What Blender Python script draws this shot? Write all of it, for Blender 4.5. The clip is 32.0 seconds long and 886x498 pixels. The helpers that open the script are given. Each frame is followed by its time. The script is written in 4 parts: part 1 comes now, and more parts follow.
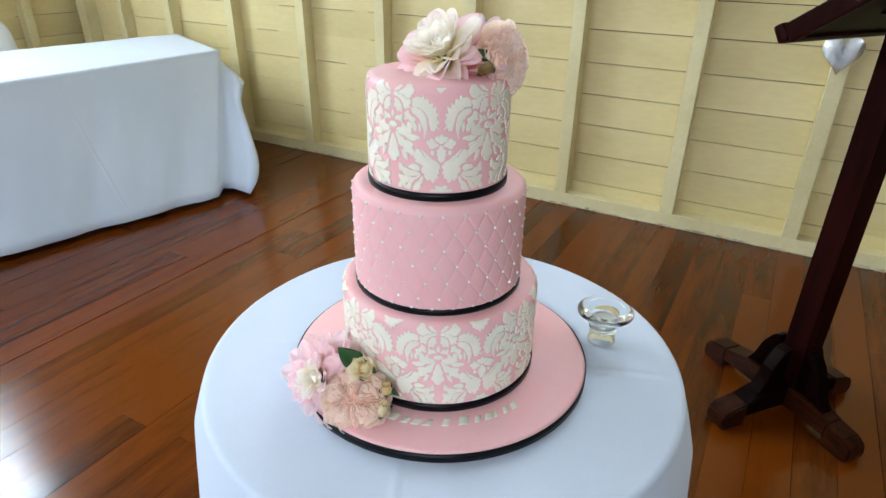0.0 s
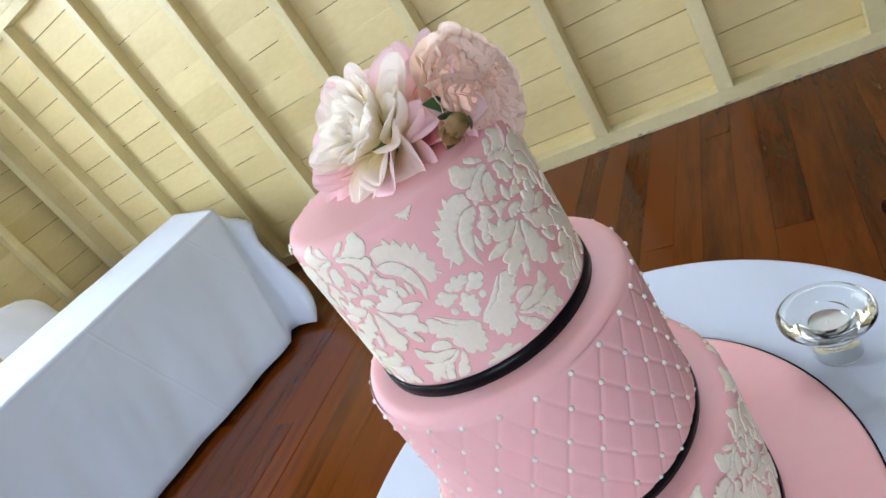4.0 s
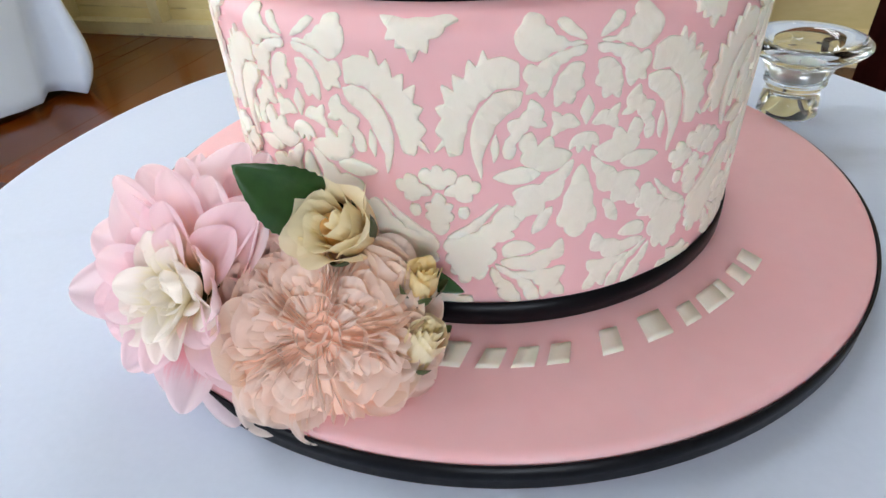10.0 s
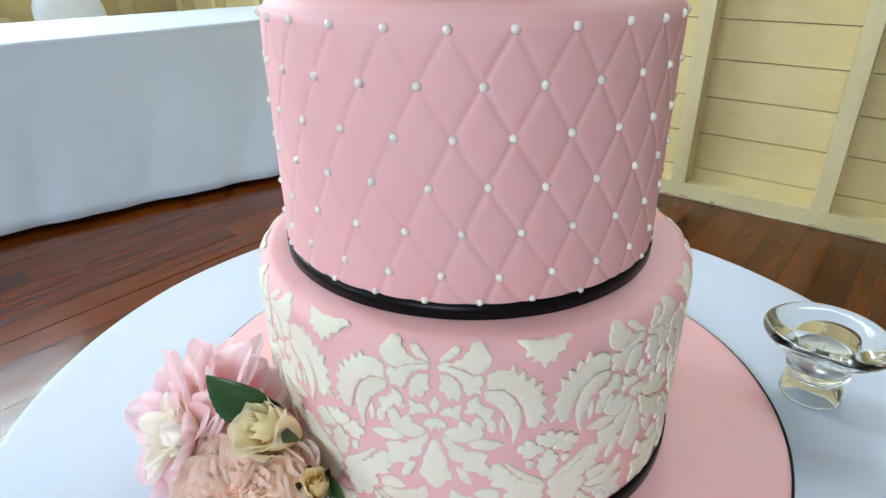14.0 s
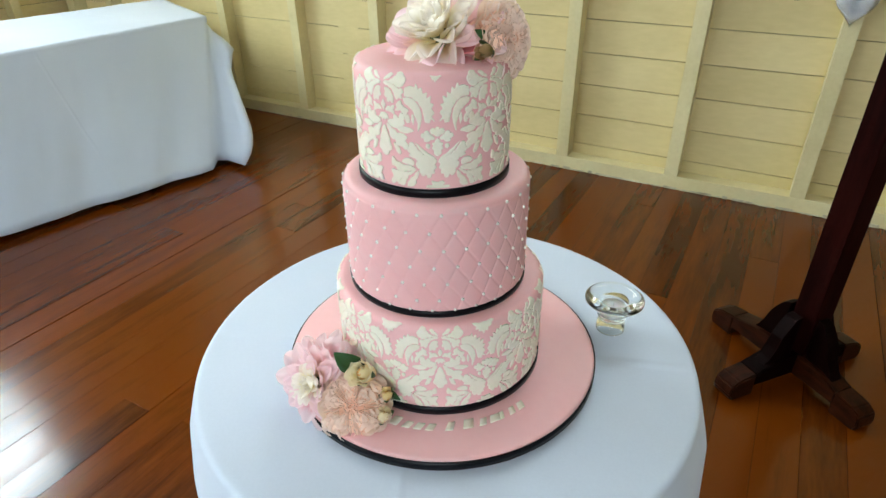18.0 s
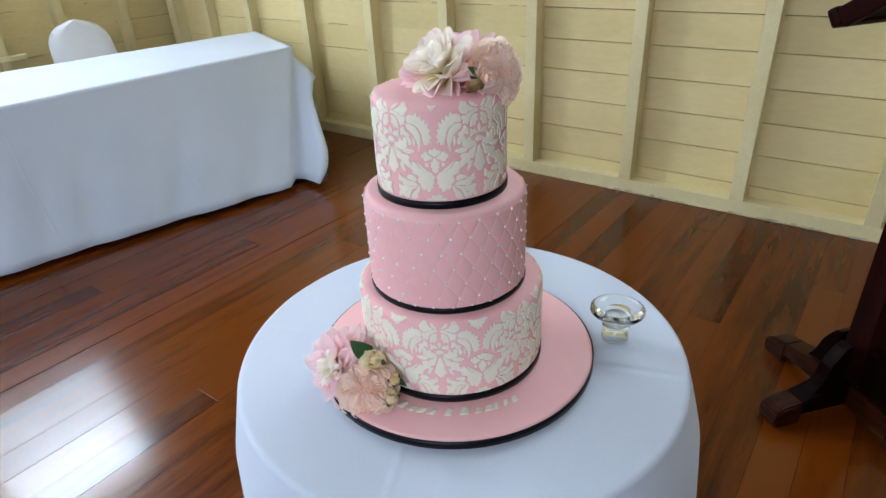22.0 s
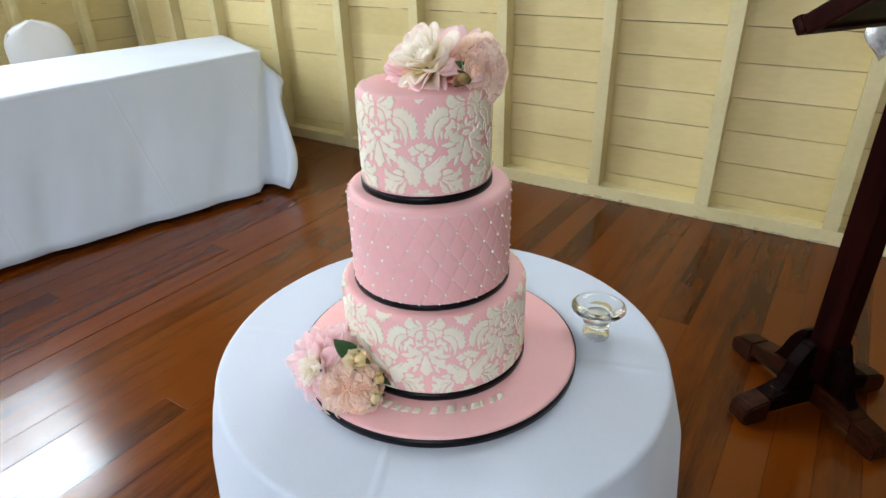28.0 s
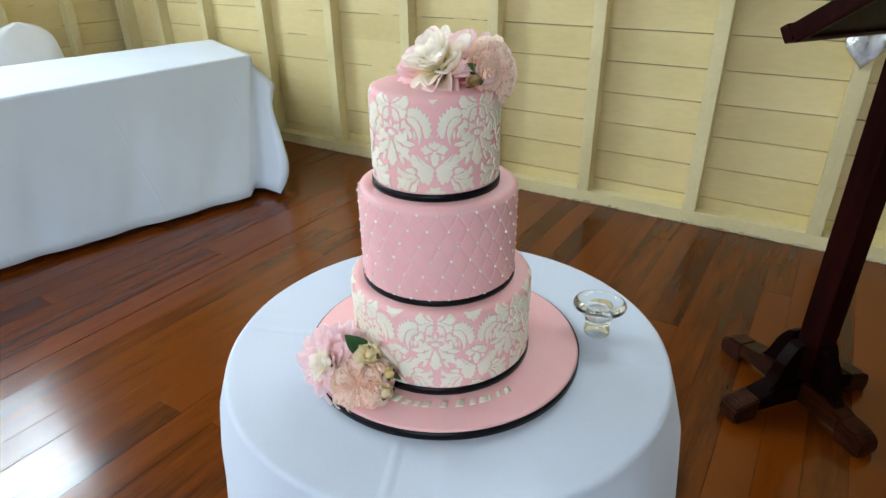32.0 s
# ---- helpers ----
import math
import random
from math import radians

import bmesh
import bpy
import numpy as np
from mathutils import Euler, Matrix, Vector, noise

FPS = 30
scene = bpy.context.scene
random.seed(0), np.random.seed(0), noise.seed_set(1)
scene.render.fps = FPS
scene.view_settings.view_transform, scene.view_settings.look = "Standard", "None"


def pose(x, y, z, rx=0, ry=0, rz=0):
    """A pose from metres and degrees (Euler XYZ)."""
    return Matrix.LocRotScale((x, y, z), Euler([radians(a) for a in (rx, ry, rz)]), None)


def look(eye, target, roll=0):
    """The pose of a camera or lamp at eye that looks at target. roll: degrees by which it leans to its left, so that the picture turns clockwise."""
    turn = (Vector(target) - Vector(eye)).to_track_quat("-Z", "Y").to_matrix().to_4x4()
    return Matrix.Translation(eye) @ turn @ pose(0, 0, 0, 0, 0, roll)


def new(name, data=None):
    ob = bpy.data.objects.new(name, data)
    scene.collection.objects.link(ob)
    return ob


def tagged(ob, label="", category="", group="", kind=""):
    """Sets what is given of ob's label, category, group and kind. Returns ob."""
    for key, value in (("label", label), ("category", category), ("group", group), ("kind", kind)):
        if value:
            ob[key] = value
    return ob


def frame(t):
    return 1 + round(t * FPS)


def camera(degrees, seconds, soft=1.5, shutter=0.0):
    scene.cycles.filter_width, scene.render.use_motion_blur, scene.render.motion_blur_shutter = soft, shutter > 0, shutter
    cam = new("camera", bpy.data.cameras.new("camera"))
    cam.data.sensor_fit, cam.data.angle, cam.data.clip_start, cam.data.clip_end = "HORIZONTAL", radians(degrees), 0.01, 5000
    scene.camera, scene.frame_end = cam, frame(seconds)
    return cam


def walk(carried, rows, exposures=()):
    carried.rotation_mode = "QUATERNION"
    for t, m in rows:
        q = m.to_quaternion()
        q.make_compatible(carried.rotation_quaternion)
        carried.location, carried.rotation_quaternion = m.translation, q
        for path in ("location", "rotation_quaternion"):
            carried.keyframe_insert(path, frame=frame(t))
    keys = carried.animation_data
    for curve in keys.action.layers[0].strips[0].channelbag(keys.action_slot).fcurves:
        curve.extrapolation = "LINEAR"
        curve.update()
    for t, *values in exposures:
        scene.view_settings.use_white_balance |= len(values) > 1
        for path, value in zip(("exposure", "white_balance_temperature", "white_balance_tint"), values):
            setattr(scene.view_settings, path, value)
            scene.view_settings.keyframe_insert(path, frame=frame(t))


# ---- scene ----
cam = camera(72.82, 32.0)
# seconds, place, heading, pitch and roll
PATH = [
    (0.0, 0.0942, -0.8142, 1.3690, 6.33, -26.74, 0.97),
    (0.5, 0.0873, -0.8101, 1.3695, 6.35, -26.86, 0.64),
    (1.0, 0.0832, -0.7998, 1.3675, 6.34, -26.88, 0.14),
    (1.5, 0.0874, -0.7701, 1.3659, 6.16, -27.24, 0.06),
    (2.0, 0.0958, -0.7426, 1.3683, 6.27, -27.94, -0.43),
    (2.5, 0.0968, -0.6799, 1.3654, 6.88, -29.11, -6.87),
    (3.0, 0.0893, -0.5868, 1.3558, 8.27, -30.00, -19.56),
    (3.5, 0.0997, -0.5053, 1.3506, 10.75, -27.39, -29.57),
    (5.5, 0.0867, -0.3404, 1.2582, 15.90, -19.09, -38.81),
    (6.0, 0.0651, -0.3404, 1.2219, 13.12, -21.98, -36.41),
    (6.5, 0.0518, -0.3451, 1.1782, 11.51, -26.19, -33.16),
    (7.0, 0.0409, -0.3655, 1.1235, 10.29, -28.21, -28.39),
    (7.5, 0.0194, -0.3861, 1.0918, 7.77, -30.81, -23.04),
    (8.0, 0.0046, -0.3946, 1.0643, 5.05, -33.00, -16.89),
    (8.5, -0.0130, -0.4035, 1.0293, 1.31, -34.58, -7.81),
    (9.0, -0.0317, -0.3987, 1.0043, -2.05, -34.87, -4.12),
    (9.5, -0.0446, -0.3813, 0.9893, -4.91, -34.13, -1.80),
    (10.0, -0.0585, -0.3672, 0.9775, -3.90, -36.14, -3.64),
    (10.5, -0.0692, -0.3615, 0.9633, -3.54, -35.56, -3.12),
    (11.0, -0.0339, -0.3502, 0.9695, -1.28, -34.58, -4.87),
    (11.5, 0.0320, -0.3474, 0.9910, 7.40, -33.56, -7.57),
    (12.0, 0.0599, -0.3406, 0.9870, 13.39, -35.80, -5.60),
    (12.5, 0.0677, -0.3400, 0.9919, 16.02, -34.78, -2.78),
    (13.0, 0.0802, -0.3442, 1.0105, 17.48, -31.62, -1.66),
    (13.5, 0.0873, -0.3639, 1.0545, 17.36, -28.24, -1.03),
    (14.0, 0.0919, -0.3872, 1.0947, 16.45, -26.45, -0.51),
    (14.5, 0.0942, -0.4343, 1.1578, 14.81, -26.92, -0.62),
    (15.0, 0.0960, -0.4812, 1.2032, 13.14, -28.40, -0.49),
    (15.5, 0.0945, -0.5341, 1.2481, 11.35, -30.23, 0.37),
    (17.5, 0.0822, -0.7008, 1.3789, 7.22, -32.07, 0.50),
    (18.0, 0.0892, -0.7432, 1.3868, 6.48, -30.57, -0.59),
    (18.5, 0.1385, -0.7471, 1.4009, 7.70, -28.87, 1.94),
    (19.0, 0.1676, -0.7642, 1.3976, 10.79, -28.98, 0.01),
    (19.5, 0.1794, -0.7858, 1.4009, 12.65, -29.00, -1.89),
    (20.0, 0.1856, -0.7950, 1.4050, 13.59, -28.91, -1.93),
    (20.5, 0.1936, -0.8078, 1.4112, 14.29, -28.73, -2.72),
    (21.0, 0.1952, -0.8118, 1.4121, 14.70, -28.42, -2.63),
    (21.5, 0.1997, -0.8235, 1.4162, 15.21, -28.16, -2.66),
    (22.0, 0.2123, -0.8344, 1.4208, 14.98, -28.24, -2.88),
    (22.5, 0.2448, -0.8104, 1.4088, 15.59, -27.59, -2.74),
    (23.0, 0.2444, -0.8084, 1.4074, 17.34, -27.38, -2.33),
    (23.5, 0.2252, -0.8155, 1.4054, 17.65, -27.42, -2.30),
    (24.0, 0.2147, -0.8266, 1.4052, 16.81, -27.25, -3.41),
    (24.5, 0.2050, -0.8287, 1.4027, 15.60, -27.03, -3.19),
    (25.0, 0.2013, -0.8290, 1.4013, 14.30, -27.42, -2.24),
    (25.5, 0.1970, -0.8326, 1.4002, 13.14, -27.73, -2.23),
    (27.5, 0.1886, -0.8376, 1.4022, 11.47, -27.77, -1.46),
    (28.0, 0.1858, -0.8425, 1.4032, 11.39, -27.57, -1.41),
    (28.5, 0.1788, -0.8480, 1.4035, 11.19, -27.41, -1.16),
    (29.0, 0.1772, -0.8536, 1.4043, 10.85, -27.46, -1.10),
    (29.5, 0.1762, -0.8554, 1.4064, 10.56, -27.50, -0.69),
    (30.0, 0.1689, -0.8544, 1.4067, 10.37, -27.42, -0.45),
    (30.5, 0.1600, -0.8605, 1.4065, 10.48, -27.30, 0.01),
    (31.0, 0.1541, -0.8686, 1.4052, 10.28, -27.08, -1.17),
    (31.5, 0.1535, -0.8726, 1.4034, 10.01, -27.00, -1.00),
    (32.0, 0.1543, -0.8751, 1.4016, 9.77, -26.97, -0.65),
]
walk(cam, [(t, pose(x, y, z, 90 + p, 0, w) @ pose(0, 0, 0, 0, 0, r)) for t, x, y, z, w, p, r in PATH],
     exposures=[(0, -0.45, 6000, 9), (3, -0.36, 6100, 11), (5.5, -0.88, 5750, 22), (6.5, -0.78, 5700, 20), (7, -0.65, 5800, 17), (8, -0.57, 6150, 14), (9, -0.55, 6350, 15), (10, -0.57, 6350, 15), (12, -0.56, 6300, 11), (14, -0.43, 6050, 8),
                (15.5, -0.46, 6150, 6), (18, -0.51, 6350, 4), (20, -0.56, 6000, 2), (21, -0.63, 5950, 11), (22, -0.70, 5950, 13), (25, -0.84, 5700, 13), (28, -0.54, 6400, 12), (30, -0.56, 6050, 9), (32, -0.58, 6150, 8)])

# ---- frame of the hall: x along the boarded wall, y out through it ----
HALL = Matrix.Translation((0.440, 2.573, 0)) @ Matrix.Rotation(radians(-22.74), 4, "Z")
TOP = 0.75          # height of the table tops
WEST = -4.40        # inner face of the west wall
EAST, SOUTH, CEIL = 4.2, -6.2, 4.3

# ---- light ----
world = bpy.data.worlds.new("sky")
scene.world = world
world.use_nodes = True
sky = world.node_tree.nodes.new("ShaderNodeTexSky")
sky.sky_type, sky.sun_disc = "NISHITA", False
sky.sun_elevation, sky.sun_rotation = radians(48), radians(200)
world.node_tree.links.new(sky.outputs[0], world.node_tree.nodes["Background"].inputs[0])
world.node_tree.nodes["Background"].inputs[1].default_value = 0.12
sun = new("sun", bpy.data.lights.new("sun", "SUN"))
sun.data.energy, sun.data.angle, sun.data.color = 2.5, radians(0.5), (1.0, 0.95, 0.88)
sun.matrix_world = look((3, -8, 12), (0, 0, 0))


def window_light(name, x, y, z, wide, high, aim, watts, colour=(0.84, 0.928, 1.0)):
    lamp = new(name, bpy.data.lights.new(name, "AREA"))
    lamp.data.shape, lamp.data.size, lamp.data.size_y = "RECTANGLE", wide, high
    lamp.data.energy, lamp.data.color = watts, colour
    lamp.matrix_world = HALL @ look((x, y, z), (x + aim[0], y + aim[1], z + aim[2]))
    return lamp


window_light("daylight_west", WEST - 0.12, -2.09, 2.95, 1.15, 0.95, (1, 0, -0.35), 235)
# lamp of the unseen second end window, assumed for light from behind left
window_light("daylight_west_near", WEST - 0.12, -4.6, 2.95, 1.15, 0.95, (1, 0, -0.35), 110)
window_light("daylight_south", -2.0, SOUTH - 0.12, 2.05, 1.8, 1.7, (0, 1, -0.12), 90)
window_light("daylight_south_far", 2.1, SOUTH - 0.12, 2.05, 1.8, 1.7, (-0.25, 1, -0.12), 130)
# no window is seen here: added to light the tops from above
window_light("added_daylight_north", 0.35, 0.12, 3.35, 1.9, 0.9, (0, -1, -0.9), 78)


# ---- materials ----
def link(m, a, b):
    m.node_tree.links.new(a, b)


def base(name, rough=0.6, **more):
    m = bpy.data.materials.new(name)
    m.use_nodes = True
    b = m.node_tree.nodes["Principled BSDF"]
    b.inputs["Roughness"].default_value = rough
    for key, value in more.items():
        b.inputs[key.replace("_", " ")].default_value = value
    return m, b, m.node_tree.nodes


def ramp(nodes, stops):
    r = nodes.new("ShaderNodeValToRGB")
    while len(r.color_ramp.elements) < len(stops):
        r.color_ramp.elements.new(0.5)
    for e, (at, c) in zip(r.color_ramp.elements, stops):
        e.position, e.color = at, (*c, 1)
    return r


def surface(name, dark, light, rough=0.6, scale=6.0, fine=60.0, bump=0.15, step=0.004, stretch=(1, 1, 1), piece=0.0, rough_span=0.12, **more):
    """Two scales of noise: broad for colour, fine for relief and gloss. piece: how far whole pieces differ."""
    m, b, nodes = base(name, rough, **more)
    co = nodes.new("ShaderNodeTexCoord")
    mp = nodes.new("ShaderNodeMapping")
    mp.inputs["Scale"].default_value = stretch
    link(m, co.outputs["Object"], mp.inputs["Vector"])
    info = nodes.new("ShaderNodeObjectInfo")
    shift = nodes.new("ShaderNodeVectorMath")
    shift.operation = "MULTIPLY_ADD"
    link(m, info.outputs["Random"], shift.inputs[0])
    shift.inputs[1].default_value = (37.0, 11.0, 23.0)
    link(m, mp.outputs[0], shift.inputs[2])
    broad, small = nodes.new("ShaderNodeTexNoise"), nodes.new("ShaderNodeTexNoise")
    broad.inputs["Scale"].default_value, small.inputs["Scale"].default_value = scale, fine
    broad.inputs["Detail"].default_value, small.inputs["Detail"].default_value = 5, 4
    for n in (broad, small):
        link(m, shift.outputs[0], n.inputs["Vector"])
    mixed = nodes.new("ShaderNodeMath")
    mixed.operation = "MULTIPLY_ADD"
    link(m, small.outputs[0], mixed.inputs[0])
    mixed.inputs[1].default_value = 0.35
    tone = nodes.new("ShaderNodeMath")
    tone.operation = "MULTIPLY_ADD"
    link(m, info.outputs["Random"], tone.inputs[0])
    tone.inputs[1].default_value = piece
    link(m, broad.outputs[0], tone.inputs[2])
    link(m, tone.outputs[0], mixed.inputs[2])
    r = ramp(nodes, [(0.35, dark), (0.95 + piece, light)] if piece < 0.05 else [(0.35, dark), (0.99, light)])
    link(m, mixed.outputs[0], r.inputs[0])
    link(m, r.outputs[0], b.inputs["Base Color"])
    span = nodes.new("ShaderNodeMapRange")
    span.inputs["To Min"].default_value, span.inputs["To Max"].default_value = rough - rough_span, min(1.0, rough + rough_span)
    link(m, small.outputs[0], span.inputs["Value"])
    link(m, span.outputs[0], b.inputs["Roughness"])
    bp = nodes.new("ShaderNodeBump")
    bp.inputs["Strength"].default_value, bp.inputs["Distance"].default_value = bump, step
    link(m, small.outputs[0], bp.inputs["Height"])
    link(m, bp.outputs[0], b.inputs["Normal"])
    return m


PAINT = surface("cream_painted_timber", (0.585, 0.472, 0.205), (0.775, 0.645, 0.335), 0.5, 2.2, 45, 0.12, 0.003, (0.35, 1, 1), 0.0)
PAINT_TRIM = surface("cream_painted_trim", (0.58, 0.495, 0.25), (0.77, 0.685, 0.40), 0.42, 3.0, 50, 0.12, 0.003)
CHIPPED = surface("chipped_cream_paint", (0.20, 0.16, 0.10), (0.78, 0.71, 0.48), 0.6, 9.0, 40, 0.5, 0.006)
# brown set to hold down bounced light; the walls it covers are unseen
UNSEEN_WALL = surface("unseen_wall_brown", (0.20, 0.15, 0.09), (0.30, 0.24, 0.15), 0.6, 1.5, 30, 0.1)
# unseen ceiling, its paleness set by the light it throws down
CEILING_BOUNCE = surface("ceiling_bounce_pale", (0.46, 0.45, 0.42), (0.56, 0.55, 0.52), 0.7, 1.5, 30, 0.1)
FLOOR_WOOD = surface("varnished_hardwood_floor", (0.004, 0.0006, 0.0002), (0.122, 0.0260, 0.0015), 0.155, 4.5, 30, 0.07, 0.002, (4, 0.4, 1), 0.55, 0.08, Specular_IOR_Level=0.29)
JOINT = surface("dark_floor_joint", (0.006, 0.003, 0.002), (0.02, 0.01, 0.006), 0.7)
LECTERN_WOOD = surface("red_brown_stained_timber", (0.0012, 0.0004, 0.0004), (0.007, 0.0018, 0.0014), 0.42, 5.0, 40, 0.15, 0.002, (6, 6, 0.7), Specular_IOR_Level=0.02)
LECTERN_POST = surface("red_brown_varnished_post", (0.004, 0.0006, 0.0005), (0.020, 0.0032, 0.0026), 0.4, 5.0, 40, 0.15, 0.002, (6, 6, 0.7), Specular_IOR_Level=0.03)
LECTERN_WORN = surface("worn_red_brown_timber", (0.002, 0.0005, 0.0003), (0.042, 0.0095, 0.0030), 0.34, 14.0, 45, 0.2, 0.002, (1, 4, 4), Specular_IOR_Level=0.08)
LINEN = surface("white_table_linen", (0.52, 0.585, 0.70), (0.615, 0.68, 0.795), 0.75, 1.6, 260, 0.10, 0.001, Sheen_Weight=0.2)


def press_folds(m, pitch=0.37):
    """Sharp fold lines left by ironing, as relief on top of the weave."""
    nodes = m.node_tree.nodes
    weave = [n for n in nodes if n.bl_idname == "ShaderNodeBump"][0]
    co = nodes.new("ShaderNodeTexCoord")
    wob = nodes.new("ShaderNodeTexNoise")
    wob.inputs["Scale"].default_value = 2.0
    link(m, co.outputs["Object"], wob.inputs["Vector"])
    sep = nodes.new("ShaderNodeSeparateXYZ")
    link(m, co.outputs["Object"], sep.inputs[0])
    last = None
    for axis in ("X", "Y"):
        shift = nodes.new("ShaderNodeMath")
        shift.operation = "MULTIPLY_ADD"
        link(m, wob.outputs[0], shift.inputs[0])
        shift.inputs[1].default_value = 0.05
        link(m, sep.outputs[axis], shift.inputs[2])
        saw = nodes.new("ShaderNodeMath")
        saw.operation = "PINGPONG"
        link(m, shift.outputs[0], saw.inputs[0])
        saw.inputs[1].default_value = pitch
        line = nodes.new("ShaderNodeMapRange")
        line.interpolation_type = "SMOOTHSTEP"
        line.inputs["From Min"].default_value, line.inputs["From Max"].default_value = 0.0, 0.012
        line.inputs["To Min"].default_value, line.inputs["To Max"].default_value = 1.0, 0.0
        link(m, saw.outputs[0], line.inputs["Value"])
        if last is None:
            last = line
        else:
            add = nodes.new("ShaderNodeMath")
            link(m, last.outputs[0], add.inputs[0])
            link(m, line.outputs[0], add.inputs[1])
            fold = nodes.new("ShaderNodeBump")
            fold.inputs["Strength"].default_value, fold.inputs["Distance"].default_value = 0.28, 0.0035
            link(m, add.outputs[0], fold.inputs["Height"])
            link(m, fold.outputs[0], weave.inputs["Normal"])


press_folds(LINEN)
CHAIR_COVER = surface("white_chair_cover", (0.72, 0.74, 0.78), (0.84, 0.85, 0.88), 0.7, 3, 120, 0.1, 0.001, Sheen_Weight=0.2)
FONDANT = surface("pink_fondant", (0.81, 0.44, 0.45), (0.87, 0.52, 0.525), 0.58, 5.0, 90, 0.05, 0.0008, rough_span=0.06, Specular_IOR_Level=0.35, Subsurface_Weight=0.25, Subsurface_Scale=0.006)
FONDANT.node_tree.nodes["Principled BSDF"].inputs["Subsurface Radius"].default_value = (1.0, 0.45, 0.4)
ICING = surface("ivory_royal_icing", (0.78, 0.71, 0.58), (0.88, 0.83, 0.71), 0.7, 14.0, 160, 0.25, 0.0012, Subsurface_Weight=0.15, Subsurface_Scale=0.004)
PEARL = base("pearl_sugar", 0.22, Base_Color=(0.86, 0.82, 0.76, 1), Coat_Weight=0.5)[0]
RIBBON = surface("black_satin_ribbon", (0.001, 0.001, 0.002), (0.004, 0.004, 0.006), 0.34, 8.0, 200, 0.08, 0.0006, (1, 1, 12), Specular_IOR_Level=0.16)
GLASS = base("clear_glass", 0.015, Transmission_Weight=1.0, IOR=1.48, Base_Color=(0.97, 0.995, 0.98, 1))[0]
PANE = base("window_glass", 0.02, Transmission_Weight=1.0, IOR=1.45, Base_Color=(0.97, 0.99, 0.98, 1))[0]
WAX = base("white_candle_wax", 0.5, Base_Color=(0.85, 0.83, 0.78, 1), Subsurface_Weight=0.2)[0]
TIN = base("tealight_tin", 0.3, Base_Color=(0.75, 0.75, 0.76, 1), Metallic=1.0)[0]
SILVER = surface("hammered_silver", (0.40, 0.41, 0.44), (0.80, 0.81, 0.85), 0.2, 10, 40, 0.2, 0.003, Metallic=1.0)
STRING = surface("white_string", (0.5, 0.48, 0.42), (0.7, 0.68, 0.6), 0.9)
LEAF = surface("dark_green_leaf", (0.012, 0.045, 0.012), (0.035, 0.11, 0.025), 0.35, 30, 220, 0.2, 0.001)
STEM = surface("green_stem", (0.03, 0.06, 0.02), (0.09, 0.13, 0.04), 0.5, 30, 200)


def petal_paint(name, root, middle, tip, rough=0.55, thinness=0.32):
    m, b, nodes = base(name, rough)
    co = nodes.new("ShaderNodeTexCoord")
    sep = nodes.new("ShaderNodeSeparateXYZ")
    link(m, co.outputs["UV"], sep.inputs[0])
    n = nodes.new("ShaderNodeTexNoise")
    n.inputs["Scale"].default_value, n.inputs["Detail"].default_value = 6.0, 4
    mp = nodes.new("ShaderNodeMapping")
    mp.inputs["Scale"].default_value = (4.0, 0.6, 1.0)
    info = nodes.new("ShaderNodeObjectInfo")
    link(m, co.outputs["UV"], mp.inputs["Vector"])
    link(m, info.outputs["Random"], mp.inputs["Location"])
    link(m, mp.outputs[0], n.inputs["Vector"])
    add = nodes.new("ShaderNodeMath")
    add.operation = "MULTIPLY_ADD"
    link(m, n.outputs[0], add.inputs[0])
    add.inputs[1].default_value = 0.45
    more = nodes.new("ShaderNodeMath")
    more.operation = "MULTIPLY_ADD"
    link(m, info.outputs["Random"], more.inputs[0])
    more.inputs[1].default_value = 0.18
    link(m, sep.outputs["Y"], more.inputs[2])
    link(m, more.outputs[0], add.inputs[2])
    r = ramp(nodes, [(0.25, root), (0.75, middle), (1.25, tip)])
    r.color_ramp.elements[2].position = 1.0
    link(m, add.outputs[0], r.inputs[0])
    link(m, r.outputs[0], b.inputs["Base Color"])
    thin = nodes.new("ShaderNodeBsdfTranslucent")
    link(m, r.outputs[0], thin.inputs["Color"])
    both = nodes.new("ShaderNodeMixShader")
    both.inputs[0].default_value = thinness
    link(m, b.outputs[0], both.inputs[1])
    link(m, thin.outputs[0], both.inputs[2])
    link(m, both.outputs[0], nodes["Material Output"].inputs["Surface"])
    bp = nodes.new("ShaderNodeBump")
    bp.inputs["Strength"].default_value, bp.inputs["Distance"].default_value = 0.25, 0.001
    link(m, n.outputs[0], bp.inputs["Height"])
    link(m, bp.outputs[0], b.inputs["Normal"])
    return m


CREAM_PETAL = petal_paint("cream_dahlia_petal", (1.0, 0.88, 0.50), (1.0, 0.94, 0.74), (1.0, 0.95, 0.87), 0.55, 0.50)
BLUSH_PETAL = petal_paint("blush_dahlia_petal", (1.0, 0.88, 0.60), (1.0, 0.80, 0.72), (1.0, 0.80, 0.83), 0.55, 0.50)
PINK_PETAL = petal_paint("pink_dahlia_petal", (1.0, 0.35, 0.40), (1.0, 0.53, 0.57), (1.0, 0.84, 0.86), 0.55, 0.50)
PEACH_PETAL = petal_paint("peach_rose_petal", (1.0, 0.58, 0.42), (1.0, 0.70, 0.56), (1.0, 0.86, 0.77), 0.55, 0.52)
BUFF_PETAL = petal_paint("buff_bud_petal", (0.97, 0.62, 0.26), (1.0, 0.83, 0.50), (1.0, 0.92, 0.68), 0.55, 0.38)
YELLOW_PETAL = petal_paint("orange_yellow_bud_petal", (0.95, 0.60, 0.17), (1.0, 0.77, 0.34), (1.0, 0.87, 0.52), 0.55, 0.38)
